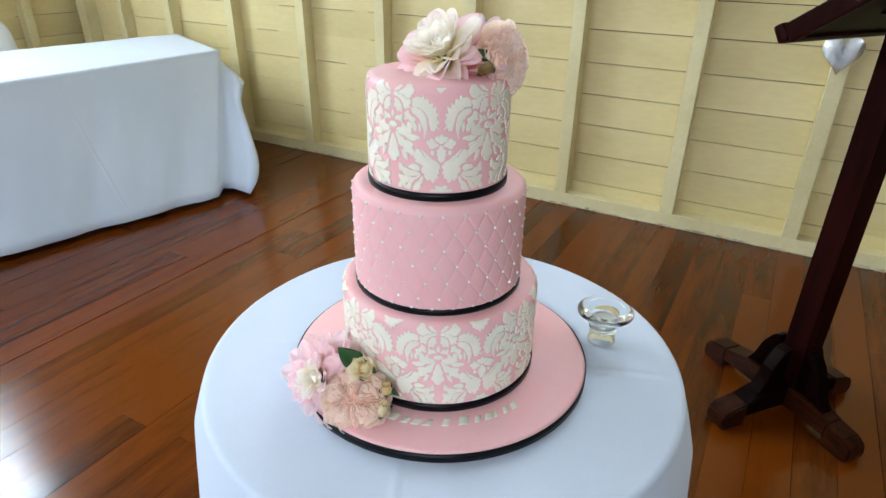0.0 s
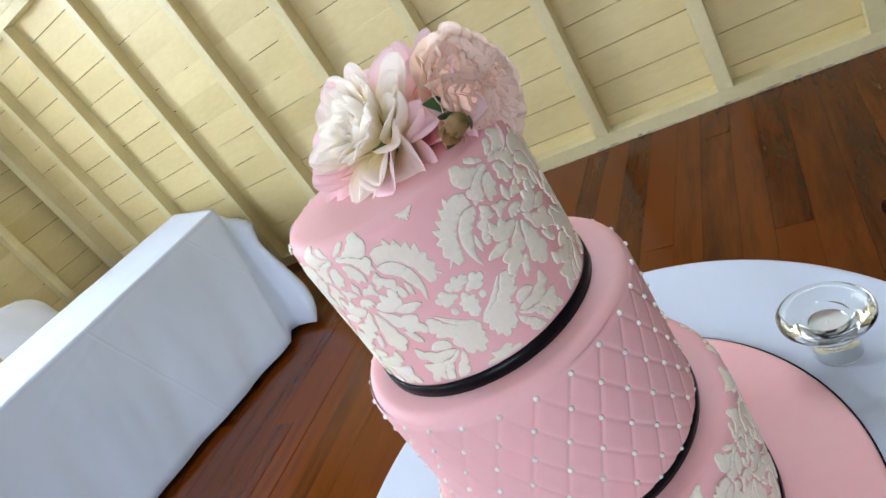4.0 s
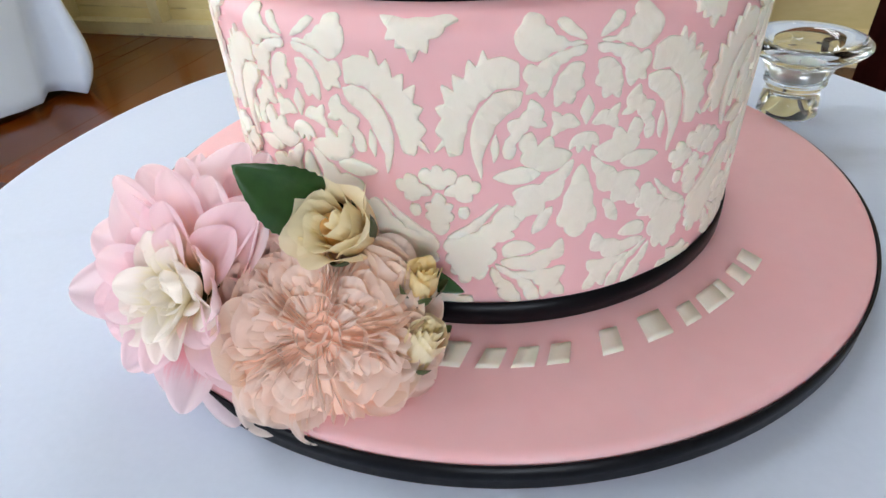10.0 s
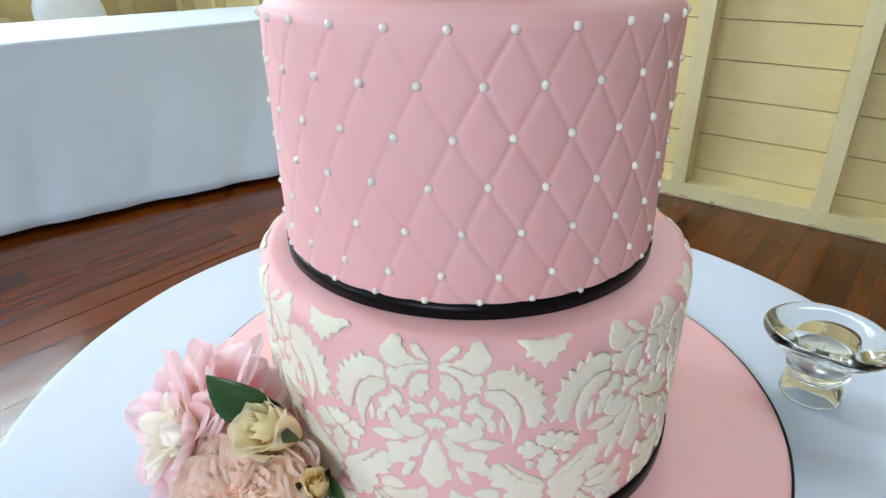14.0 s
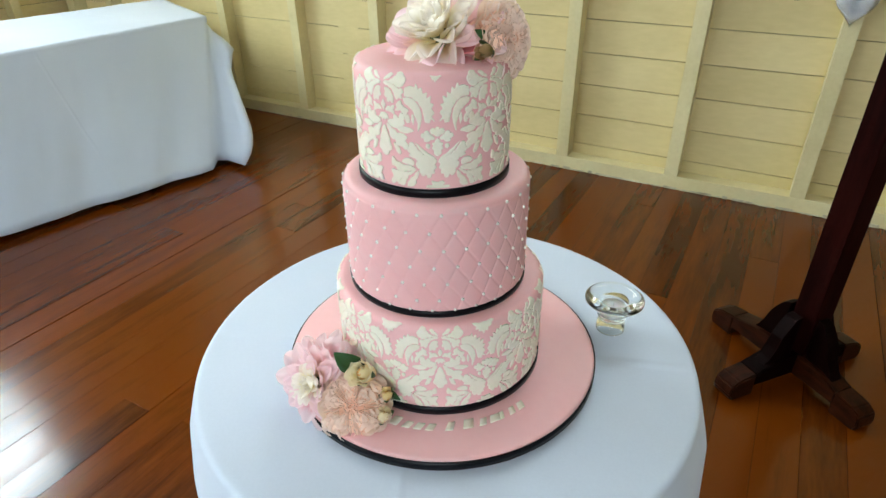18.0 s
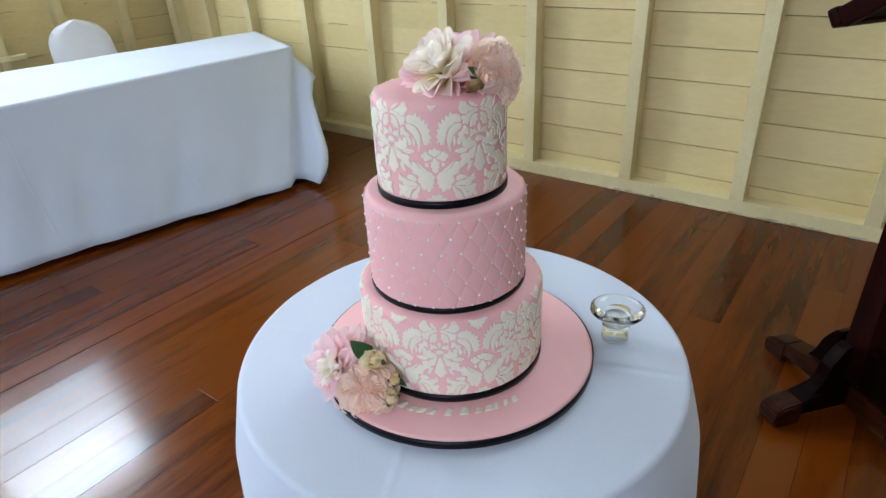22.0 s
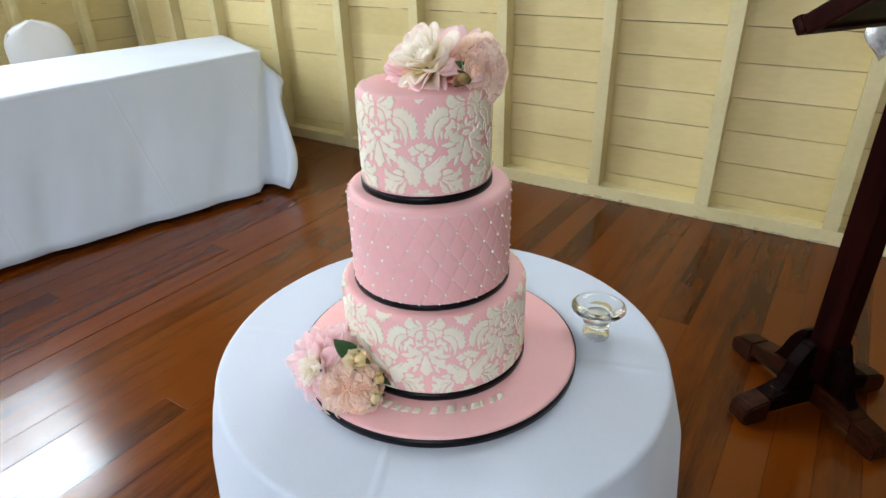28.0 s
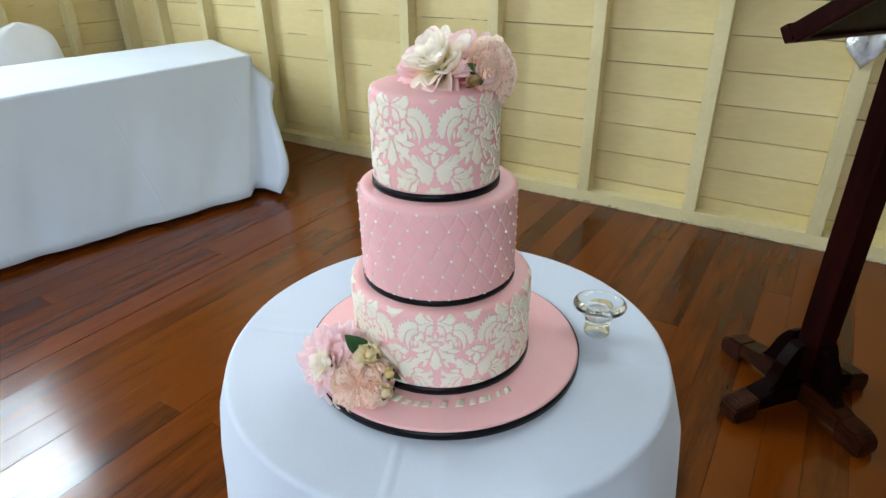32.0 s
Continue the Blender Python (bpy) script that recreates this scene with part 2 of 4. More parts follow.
OLIVE_PETAL = petal_paint("olive_brown_bud_petal", (0.30, 0.26, 0.07), (0.46, 0.34, 0.12), (0.58, 0.40, 0.20))
PEACH_FILL = surface("pale_peach_fill", (1.0, 0.68, 0.52), (1.0, 0.76, 0.62), 0.6, 60, 300)
ROSE_OUTER = petal_paint("pale_rose_outer_petal", (1.0, 0.58, 0.42), (1.0, 0.70, 0.54), (1.0, 0.84, 0.70), 0.55, 0.35)


# ---- mesh tools ----
def part(name, bm, material, parent=None, label="", smooth=True):
    return part_of(name, mesh_of(name, bm), material, parent, label, smooth)


def mesh_of(name, bm):
    me = bpy.data.meshes.new(name)
    bmesh.ops.recalc_face_normals(bm, faces=bm.faces)
    bm.to_mesh(me)
    bm.free()
    return me


def part_of(name, me, material, parent=None, label="", smooth=True):
    """smooth None keeps the shading that the faces have."""
    if material and not me.materials:
        me.materials.append(material)
    if smooth:
        me.shade_smooth()
    elif smooth is not None:
        me.shade_flat()
    ob = new(name, me)
    ob.parent = parent
    if label:
        ob["label"] = label
    return ob


def thing(name, place, label, category, group="", kind=""):
    ob = new(name)
    ob.empty_display_size = 0.05
    ob.matrix_world = place
    return tagged(ob, label, category, group, kind)


def box(bm, x0, x1, y0, y1, z0, z1, bevel=0.0, m=None):
    vs = [bm.verts.new((x, y, z)) for x in (x0, x1) for y in (y0, y1) for z in (z0, z1)]
    fs = [bm.faces.new([vs[i] for i in q]) for q in ((0, 1, 3, 2), (4, 6, 7, 5), (0, 4, 5, 1), (2, 3, 7, 6), (0, 2, 6, 4), (1, 5, 7, 3))]
    if bevel:
        es = list({e for f in fs for e in f.edges})
        out = bmesh.ops.bevel(bm, geom=es, offset=bevel, segments=2, affect="EDGES", profile=0.7)
        vs = list({v for f in out["faces"] for v in f.verts} | {v for v in vs if v.is_valid})
    if m is not None:
        bmesh.ops.transform(bm, matrix=m, verts=vs)
    return vs


def boxed(name, dims, material, parent=None, bevel=0.0, label="", m=None, smooth=False):
    bm = bmesh.new()
    box(bm, *dims, bevel=bevel, m=m)
    return part(name, bm, material, parent, label, smooth)


def lathe(bm, profile, steps=96, wobble=None):
    """Surface of revolution of (radius, height) pairs; wobble(angle, index) shifts the radius."""
    rings = []
    for i, (r, z) in enumerate(profile):
        if r < 1e-6:
            rings.append([bm.verts.new((0, 0, z))])
            continue
        ring = []
        for k in range(steps):
            a = 2 * math.pi * k / steps
            q = r + (wobble(a, i) if wobble else 0)
            ring.append(bm.verts.new((q * math.sin(a), -q * math.cos(a), z)))
        rings.append(ring)
    for a, b in zip(rings, rings[1:]):
        for k in range(steps):
            j = (k + 1) % steps
            q = [a[k % len(a)], a[j % len(a)], b[j % len(b)], b[k % len(b)]]
            q = [v for i, v in enumerate(q) if v not in q[:i]]
            if len(q) > 2:
                bm.faces.new(q)
    return rings


def arc(cx, cz, r, a0, a1, n):
    return [(cx + r * math.cos(radians(a0 + (a1 - a0) * k / n)), cz + r * math.sin(radians(a0 + (a1 - a0) * k / n))) for k in range(n + 1)]


# ---- setting ----
def pieces_between(a, b, holes):
    """The stretches of a..b that are left when the holes are taken out."""
    out = [(a, b)]
    for h0, h1 in holes:
        out = [q for s, e in out for q in ((s, min(e, h0)), (max(s, h1), e)) if q[1] - q[0] > 0.01]
    return out


GAP0, PITCH = -0.034, 0.170


def boarded_wall(wall, length0, length1, openings, turn, seed):
    """Horizontal boards with open joints, each stretch a board of its own. openings: (from, to, sill, head)."""
    rng = random.Random(seed)
    z, rows = GAP0, 0
    while z < CEIL:
        z0, z1 = max(0.0, z) + 0.0021, min(CEIL, z + PITCH) - 0.0021
        holes = [(o[0], o[1]) for o in openings if o[2] < z1 - 0.02 and o[3] > z0 + 0.02]
        for s, e in pieces_between(length0, length1, holes):
            lean = rng.uniform(-0.002, 0.002)
            bm = bmesh.new()
            box(bm, s, e, 0.09 + lean, 0.108, z0, z1, bevel=0.0012)
            part("wall_board", bm, PAINT, wall, smooth=False).matrix_local = turn
        z, rows = z + PITCH, rows + 1
    # old paint bridges the joints in places, more on some rows than on others
    filler = bmesh.new()
    for k in range(1, rows):
        z, share, x = GAP0 + k * PITCH, rng.choice((0.3, 0.5, 0.7, 0.85)), length0
        while x < length1 - 0.3:
            w = rng.uniform(0.02, 0.28)
            if rng.random() < share and not any(o[0] - w < x < o[1] for o in openings):
                box(filler, x, x + w, 0.0908, 0.1, z - 0.0027, z + 0.0027)
            x += w
    tagged(part("paint_filler", filler, PAINT, wall, "old paint bridging the joints", smooth=False), kind="stuff").matrix_local = turn
    # dark sheet added behind the boards so no daylight shows through the joints
    lining = bmesh.new()
    for s, e in pieces_between(length0, length1, [(o[0], o[1]) for o in openings]):
        box(lining, s, e, 0.106, 0.13, 0, CEIL)
    for a, b, s, h in openings:
        box(lining, a, b, 0.106, 0.13, 0, s)
        box(lining, a, b, 0.106, 0.13, h, CEIL)
    part("wall_lining", lining, JOINT, wall, "dark backing added to keep daylight out of the joints", smooth=False).matrix_local = turn


def upright(wall, x, y0, y1, z0, z1, turn, wide=0.068, material=None, name="stud"):
    bm = bmesh.new()
    box(bm, x - wide, x, y0, y1, z0, z1, bevel=0.003)
    part(name, bm, material or PAINT_TRIM, wall, smooth=False).matrix_local = turn


def window_unit(name, x0, x1, z0, z1, turn, label, panes=(2, 3), sill=True):
    """Timber frame in the thickness of the wall, sashes with glazing bars, a pane in each."""
    w = thing(name, HALL @ turn, label, "window", kind="structure")
    t = 0.055
    for dims in ((x0, x0 + t, 0.0, 0.12, z0, z1), (x1 - t, x1, 0.0, 0.12, z0, z1), (x0 + t, x1 - t, 0.0, 0.12, z1 - t, z1), (x0 + t, x1 - t, 0.0, 0.12, z0, z0 + t)):
        boxed("window_frame", dims, PAINT_TRIM, w, 0.003)
    if sill:
        boxed("window_sill", (x0 - 0.18, x1 + 0.18, -0.05, 0.0, z0 - 0.060, z0 - 0.025), PAINT_TRIM, w, 0.005)
    nx, nz = panes
    gx, gz = (x1 - x0 - 2 * t) / nx, (z1 - z0 - 2 * t) / nz
    for i in range(1, nx):
        boxed("glazing_bar", (x0 + t + i * gx - 0.014, x0 + t + i * gx + 0.014, 0.05, 0.085, z0 + t, z1 - t), PAINT_TRIM, w, 0.002)
    for k in range(1, nz):
        boxed("glazing_rail", (x0 + t, x1 - t, 0.046, 0.089, z0 + t + k * gz - 0.016, z0 + t + k * gz + 0.016), PAINT_TRIM, w, 0.002)
    for i in range(nx):
        for k in range(nz):
            p = boxed("pane", (x0 + t + i * gx + 0.014, x0 + t + (i + 1) * gx - 0.014, 0.065, 0.069, z0 + t + k * gz + 0.016, z0 + t + (k + 1) * gz - 0.016), PANE, w)
            p.visible_shadow = False
    return w


wall_north = thing("wall_north", HALL, "cream painted timber wall of exposed studs and horizontal boards", "wall", kind="structure")
HIGH = (-3.83, -2.65, 2.38, 3.12)
WESTWIN = [(1.47, 2.72, 0.72, 3.5), (3.95, 5.2, 0.72, 3.5)]
STUDS = [3.03, 2.425, 1.82, 1.215, 0.61, 0.0, -0.635, -1.27, -1.915, -2.58, -3.25, -3.83]
# unseen high opening, added for the light from above
HIGH_ADDED = (-0.62, 1.30, 2.90, 3.80)
boarded_wall(wall_north, WEST - 0.1, EAST, [HIGH, HIGH_ADDED], Matrix(), 3)
for x in STUDS:
    upright(wall_north, x, 0.0, 0.092, 0.075, HIGH[2] - 0.06 if HIGH[0] + 0.02 < x < HIGH[1] else HIGH_ADDED[2] if HIGH_ADDED[0] < x < HIGH_ADDED[1] else CEIL, Matrix())
upright(wall_north, WEST + 0.10, -0.02, 0.092, 0.075, CEIL, Matrix(), 0.10, name="corner_post")
boxed("window_rail", (HIGH[0], HIGH[1], 0.002, 0.09, HIGH[2] - 0.06, HIGH[2]), PAINT_TRIM, wall_north, 0.003)
bm = bmesh.new()
box(bm, WEST, EAST, 0.0, 0.092, 0.0, 0.075, bevel=0.004)
part("bottom_plate", bm, PAINT_TRIM, wall_north, "cream bottom plate", smooth=False)
rng = random.Random(8)
bm = bmesh.new()
x = -2.4
while x < 2.6:
    w = rng.uniform(0.02, 0.09)
    box(bm, x, x + w, -0.004, 0.0, 0.0, rng.uniform(0.004, 0.016), bevel=0.0012)
    x += w + rng.uniform(0.0, 0.03)
part("chipped_edge", bm, CHIPPED, wall_north, "chipped flaking paint along the foot", smooth=False)
window_unit("window_2", HIGH[0], HIGH[1], HIGH[2], HIGH[3], Matrix(), "high white timber window above the boarded wall", (2, 1), False)
window_unit("window_4", HIGH_ADDED[0], HIGH_ADDED[1], HIGH_ADDED[2], HIGH_ADDED[3], Matrix(), "unseen high window added for light from above", (4, 1), False)

TURN_W = Matrix.Translation((WEST, 0, 0)) @ Matrix.Rotation(radians(90), 4, "Z")
# along the west wall, x runs north, so openings lie at minus their distance from the corner
wall_west = thing("wall_west", HALL, "cream painted timber end wall with studs and boards", "wall", kind="structure")
west_holes = [(-b, -a, s, h) for a, b, s, h in WESTWIN]
boarded_wall(wall_west, SOUTH, 0.09, west_holes, TURN_W, 5)
for d in (0.46, 0.98, 1.47, 3.35, 3.95, 5.8):
    upright(wall_west, -d + 0.068, 0.0, 0.092, 0.075, CEIL, TURN_W, 0.068)
for a, b, s, h in WESTWIN:
    upright(wall_west, -b - 0.001, 0.0, 0.092, 0.075, CEIL, TURN_W, 0.068)
bm = bmesh.new()
box(bm, SOUTH, -0.0, 0.0, 0.092, 0.0, 0.075, bevel=0.004)
part("bottom_plate", bm, PAINT_TRIM, wall_west, smooth=False).matrix_local = TURN_W
window_unit("window_1", -WESTWIN[0][1], -WESTWIN[0][0], WESTWIN[0][2], WESTWIN[0][3], TURN_W, "tall cream timber sash window full of daylight", (2, 3))
# this second window is unseen, assumed for its daylight
window_unit("window_3", -WESTWIN[1][1], -WESTWIN[1][0], WESTWIN[1][2], WESTWIN[1][3], TURN_W, "unseen second end window, assumed for daylight from behind left", (2, 3))

# walls behind the camera, with two windows
bm = bmesh.new()
SW = [(-2.95, -1.05, 1.15, 2.95), (1.15, 3.05, 1.15, 2.95)]
for s, e in pieces_between(WEST - 0.1, EAST, [(a, b) for a, b, _, _ in SW]):
    box(bm, s, e, SOUTH - 0.1, SOUTH, 0, CEIL)
for a, b, s, h in SW:
    box(bm, a, b, SOUTH - 0.1, SOUTH, 0, s)
    box(bm, a, b, SOUTH - 0.1, SOUTH, h, CEIL)
tagged(part("wall_south", bm, UNSEEN_WALL, smooth=False), "unseen back wall, brown to limit bounced light", "wall", kind="structure").matrix_world = HALL
tagged(boxed("wall_east", (EAST, EAST + 0.1, SOUTH - 0.1, 0.11, 0, CEIL), UNSEEN_WALL), "unseen east wall, brown to limit bounced light", "wall", kind="structure").matrix_world = HALL
tagged(boxed("ceiling", (WEST - 0.12, EAST + 0.1, SOUTH - 0.1, 0.12, CEIL, CEIL + 0.08), CEILING_BOUNCE), "unseen ceiling, pale to bounce light down", "ceiling", kind="structure").matrix_world = HALL

# greenery and sky beyond the windows
m, b, nodes = base("garden_daylight", 1.0)
co = nodes.new("ShaderNodeTexCoord")
n = nodes.new("ShaderNodeTexNoise")
n.inputs["Scale"].default_value, n.inputs["Detail"].default_value = 2.5, 8
link(m, co.outputs["Object"], n.inputs["Vector"])
r = ramp(nodes, [(0.38, (0.10, 0.22, 0.09)), (0.52, (0.45, 0.72, 0.45)), (0.62, (0.95, 1.0, 1.0))])
link(m, n.outputs[0], r.inputs[0])
link(m, r.outputs[0], b.inputs["Emission Color"])
b.inputs["Emission Strength"].default_value = 2.2
GARDEN = m
tagged(boxed("backdrop", (WEST - 5.0, WEST - 4.9, -9, 6, -2, 7), GARDEN), "bright leafy garden beyond the end windows", "backdrop", kind="structure").matrix_world = HALL
tagged(boxed("backdrop", (WEST - 4.8, EAST + 2, 5.0, 5.1, -2, 9), GARDEN), "bright leafy garden beyond the high window", "backdrop", kind="structure").matrix_world = HALL

# floor: dark sheet with boards laid on it, running to the boarded wall
floor = tagged(boxed("floor", (WEST - 0.1, EAST, SOUTH, 0.1, -0.05, -0.022), JOINT), "dark red-brown varnished hardwood floor of narrow boards", "floor", kind="structure")
floor.matrix_world = HALL
ground = tagged(boxed("ground", (-60, 60, -60, 60, -0.6, -0.5), STEM), "green lawn outside", "ground", kind="structure")

# ---- head table with cloth ----
banquet = thing("trestle_table", HALL @ pose(-2.85, -1.65, 0, 0, 0, 0), "long trestle table hidden under a white cloth", "table")
boxed("tabletop", (-0.36, 0.36, -1.55, 0.95, TOP - 0.035, TOP - 0.006), LECTERN_WOOD, banquet, 0.004)
for y in (-1.3, 0.75):
    for x in (-0.3, 0.3):
        boxed("leg", (x - 0.025, x + 0.025, y - 0.025, y + 0.025, 0, TOP - 0.035), LECTERN_WOOD, banquet, 0.003)


def mix(a, b, t):
    return tuple(p + (q - p) * t for p, q in zip(a, b))


STEPS = (0.0, 0.004, 0.02, *(j / 16 for j in range(1, 17)))      # down a hanging side, close together at the edge


def long_cloth():
    """The top sheet and three hanging sides: the corner at the far end flares out to the floor."""
    bm = bmesh.new()
    near0, far0 = (-2.37, -3.40), (-2.225, -0.47)       # front edge of the top
    near1, far1 = (-3.50, -3.10), (-3.09, -0.09)        # back edge
    grid = []
    for i in range(105):
        s = i / 104
        a, c = mix(near0, far0, s), mix(near1, far1, s)
        row = []
        for k in range(21):
            x, y = mix(a, c, k / 20)
            row.append(bm.verts.new((x, y, TOP + 0.0025 * noise.noise((x * 3, y * 3, 0)) + 0.0012 * noise.noise((x * 11, y * 9, 2)))))
        grid.append(row)
    for a, c in zip(grid, grid[1:]):
        for k in range(20):
            bm.faces.new((a[k], a[k + 1], c[k + 1], c[k]))

    def hang(edge, drop):
        rows = [edge]
        for t in STEPS[1:]:
            rows.append([bm.verts.new(drop(v.co, i / (len(edge) - 1), t)) for i, v in enumerate(edge)])
        for a, c in zip(rows, rows[1:]):
            for i in range(len(edge) - 1):
                bm.faces.new((a[i], a[i + 1], c[i + 1], c[i]))
        return rows

    def front(co, s, t):
        # folds deepen towards the hem; the far corner swings out
        fold = 0.008 * t * math.sin(s * 31 + 1.3) + 0.005 * t * math.sin(s * 67) + 0.011 * t * noise.noise((s * 16 + 0.4 * t, t * 1.6, 1.0)) + 0.004 * noise.noise((s * 45, t * 5, 4.0)) * min(1, 6 * t)
        out = 0.15 * t + 0.31 * t * max(0, (s - 0.2) / 0.8) ** 1.3
        back = -0.56 * t * s
        lift = 0.0
        return (co.x + out + fold, co.y + back, TOP - 0.012 - (TOP - 0.045) * t + lift)

    rows = hang([r[0] for r in grid], front)
    corner = [r[-1] for r in rows]
    end = grid[-1]

    # the far end: from the flared corner fold back to the back edge
    last = [corner]
    for k in range(1, 21):
        col = [end[k]]
        for j in range(1, len(corner)):
            t, q = STEPS[j], k / 20
            c0 = corner[j].co
            lobe = math.exp(-((q - 0.24) / 0.13) ** 2)
            swing = 0.60 * t ** 0.65 * (1 - 0.22 * max(0.0, (t - 0.72) / 0.28) ** 2) * lobe - 0.07 * t * math.exp(-((q - 0.06) / 0.04) ** 2) + 0.24 * math.exp(-((t - 0.24) / 0.10) ** 2) * math.exp(-((q - 0.4) / 0.16) ** 2)
            base_x = end[k].co.x + (c0.x - corner[0].co.x) * max(0, 1 - q * 1.4)
            base_y = end[k].co.y + 0.06 * t + (c0.y - corner[0].co.y) * max(0, 1 - q * 2.2)
            col.append(bm.verts.new((base_x + swing, base_y - 0.30 * t * lobe + 0.02 * t * math.sin(q * 9), TOP - 0.012 - (TOP - 0.045) * t)))
        last.append(col)
    for a, c in zip(last, last[1:]):
        for j in range(len(corner) - 1):
            bm.faces.new((a[j], a[j + 1], c[j + 1], c[j]))
    hang(grid[0][::-1], lambda co, s, t: (co.x, co.y - 0.05 * t, TOP - 0.012 - (TOP - 0.05) * t))
    hang([r[-1] for r in grid], lambda co, s, t: (co.x - 0.04 * t + 0.01 * t * math.sin(s * 40), co.y, TOP - 0.012 - 0.5 * t))
    return bm


cloth = tagged(part("tablecloth", long_cloth(), LINEN), "white linen tablecloth hanging to the floor over a trestle table", "tablecloth")
cloth.matrix_world = HALL
cloth.modifiers.new("thickness", "SOLIDIFY").thickness = -0.0016

# ---- covered chair behind the head table ----
chair = thing("chair", HALL @ pose(-3.80, -1.00, 0, 0, 0, 90), "chair under a white fitted cover with a rounded back", "chair")
bm = bmesh.new()
rows = []
for j in range(19):
    t = j / 18
    z = 0.45 + 0.46 * t
    half = 0.262 * (1 - 0.14 * t) * math.sqrt(max(0.0, 1 - max(0, (t - 0.62) / 0.38) ** 2.2)) if t < 1 else 0.02
    lean = 0.09 * t
    rows.append([bm.verts.new((half * math.cos(a), 0.20 + lean + 0.035 * math.sin(a) * (1 - 0.3 * t) + 0.006 * math.sin(a * 5 + t * 4), z + 0.006 * math.sin(a * 3))) for a in [2 * math.pi * k / 32 for k in range(32)]])
for a, c in zip(rows, rows[1:]):
    for k in range(32):
        bm.faces.new((a[k], a[(k + 1) % 32], c[(k + 1) % 32], c[k]))
bm.faces.new(rows[-1])
part("back_cover", bm, CHAIR_COVER, chair)
boxed("seat_cover", (-0.225, 0.225, -0.22, 0.22, 0.05, 0.47), CHAIR_COVER, chair, 0.03, smooth=True)
boxed("cover_tie", (-0.20, 0.20, 0.268, 0.276, 0.80, 0.835), CHAIR_COVER, chair, 0.003, "folded band across the cover")

# ---- cake table ----
TABLE_X, TABLE_Y, TABLE_R = 0.005, 0.030, 0.396
round_table = thing("round_table", pose(TABLE_X, TABLE_Y, 0), "small round table hidden under a white cloth", "table")
bm = bmesh.new()
lathe(bm, [(0, TOP - 0.03), (TABLE_R - 0.008, TOP - 0.03), (TABLE_R - 0.004, TOP - 0.015), (TABLE_R - 0.008, TOP - 0.004), (0, TOP - 0.004)], 64)
part("tabletop", bm, LECTERN_WOOD, round_table)
bm = bmesh.new()
lathe(bm, [(0, 0.05), (0.05, 0.05), (0.04, 0.2), (0.035, 0.6), (0.06, TOP - 0.03), (0, TOP - 0.03)], 24)
part("pedestal", bm, LECTERN_WOOD, round_table)
bm = bmesh.new()
lathe(bm, [(0, 0.0), (0.26, 0.0), (0.26, 0.02), (0.05, 0.05), (0, 0.05)], 40)
part("base", bm, LECTERN_WOOD, round_table)


def round_cloth():
    bm = bmesh.new()
    prof = [(0, 0)] + [(TABLE_R * k / 24, 0) for k in range(1, 24)]
    prof += [(TABLE_R - 0.010 + 0.010 * math.sin(radians(a)), -0.010 + 0.010 * math.cos(radians(a))) for a in range(0, 91, 15)]
    drop0 = len(prof)
    prof += [(TABLE_R + 0.014 * min(1, k / 3) + 0.045 * (k / 24) ** 0.8, -0.010 - 0.70 * k / 24) for k in range(1, 25)]

    def fold(a, i):
        if i < drop0:
            return 0.0
        t = (i - drop0 + 1) / 24
        w = math.sin(9 * a + 0.6) * 0.55 + math.sin(14 * a + 2.1) * 0.3 + math.sin(5 * a + 4) * 0.25
        return t ** 0.75 * (0.045 * w + 0.012)
    rings = lathe(bm, prof, 216, fold)
    # soft creases from folding, and slight unevenness
    for ring in rings[:drop0]:
        for v in ring:
            x, y = v.co.x, v.co.y
            crease = math.exp(-((y - 0.045 - 0.10 * x) / 0.004) ** 2) + math.exp(-((x - 0.02 + 0.08 * y) / 0.004) ** 2)
            v.co.z += 0.0011 * crease + 0.0008 * noise.noise((x * 9, y * 9, 1))
    return bm


cloth2 = tagged(part("tablecloth", round_cloth(), LINEN), "white linen cloth draped in folds over a small round table", "tablecloth")
cloth2.matrix_world = pose(TABLE_X, TABLE_Y, TOP)

# ---- wedding cake ----
cake = thing("wedding_cake", pose(0, 0, TOP + 0.0025), "three-tier pink fondant wedding cake with ivory damask, pearls and black ribbon", "cake")
BOARD = 0.0172
bm = bmesh.new()
lathe(bm, [(0, 0), (0.2365, 0), (0.238, 0.002), (0.238, BOARD - 0.004), (0.2365, BOARD - 0.001), (0.233, BOARD), (0, BOARD)], 160)
board = part("cake_board", bm, FONDANT, cake, "round pink fondant-covered board")
board.matrix_local = pose(0.002, 0.008, 0)
bm = bmesh.new()
lathe(bm, [(0.2384, 0.0006), (0.2398, 0.0006), (0.2398, BOARD - 0.003), (0.2384, BOARD - 0.003), (0.2384, 0.0006)], 160)
part("board_ribbon", bm, RIBBON, board, "black ribbon round the board edge")


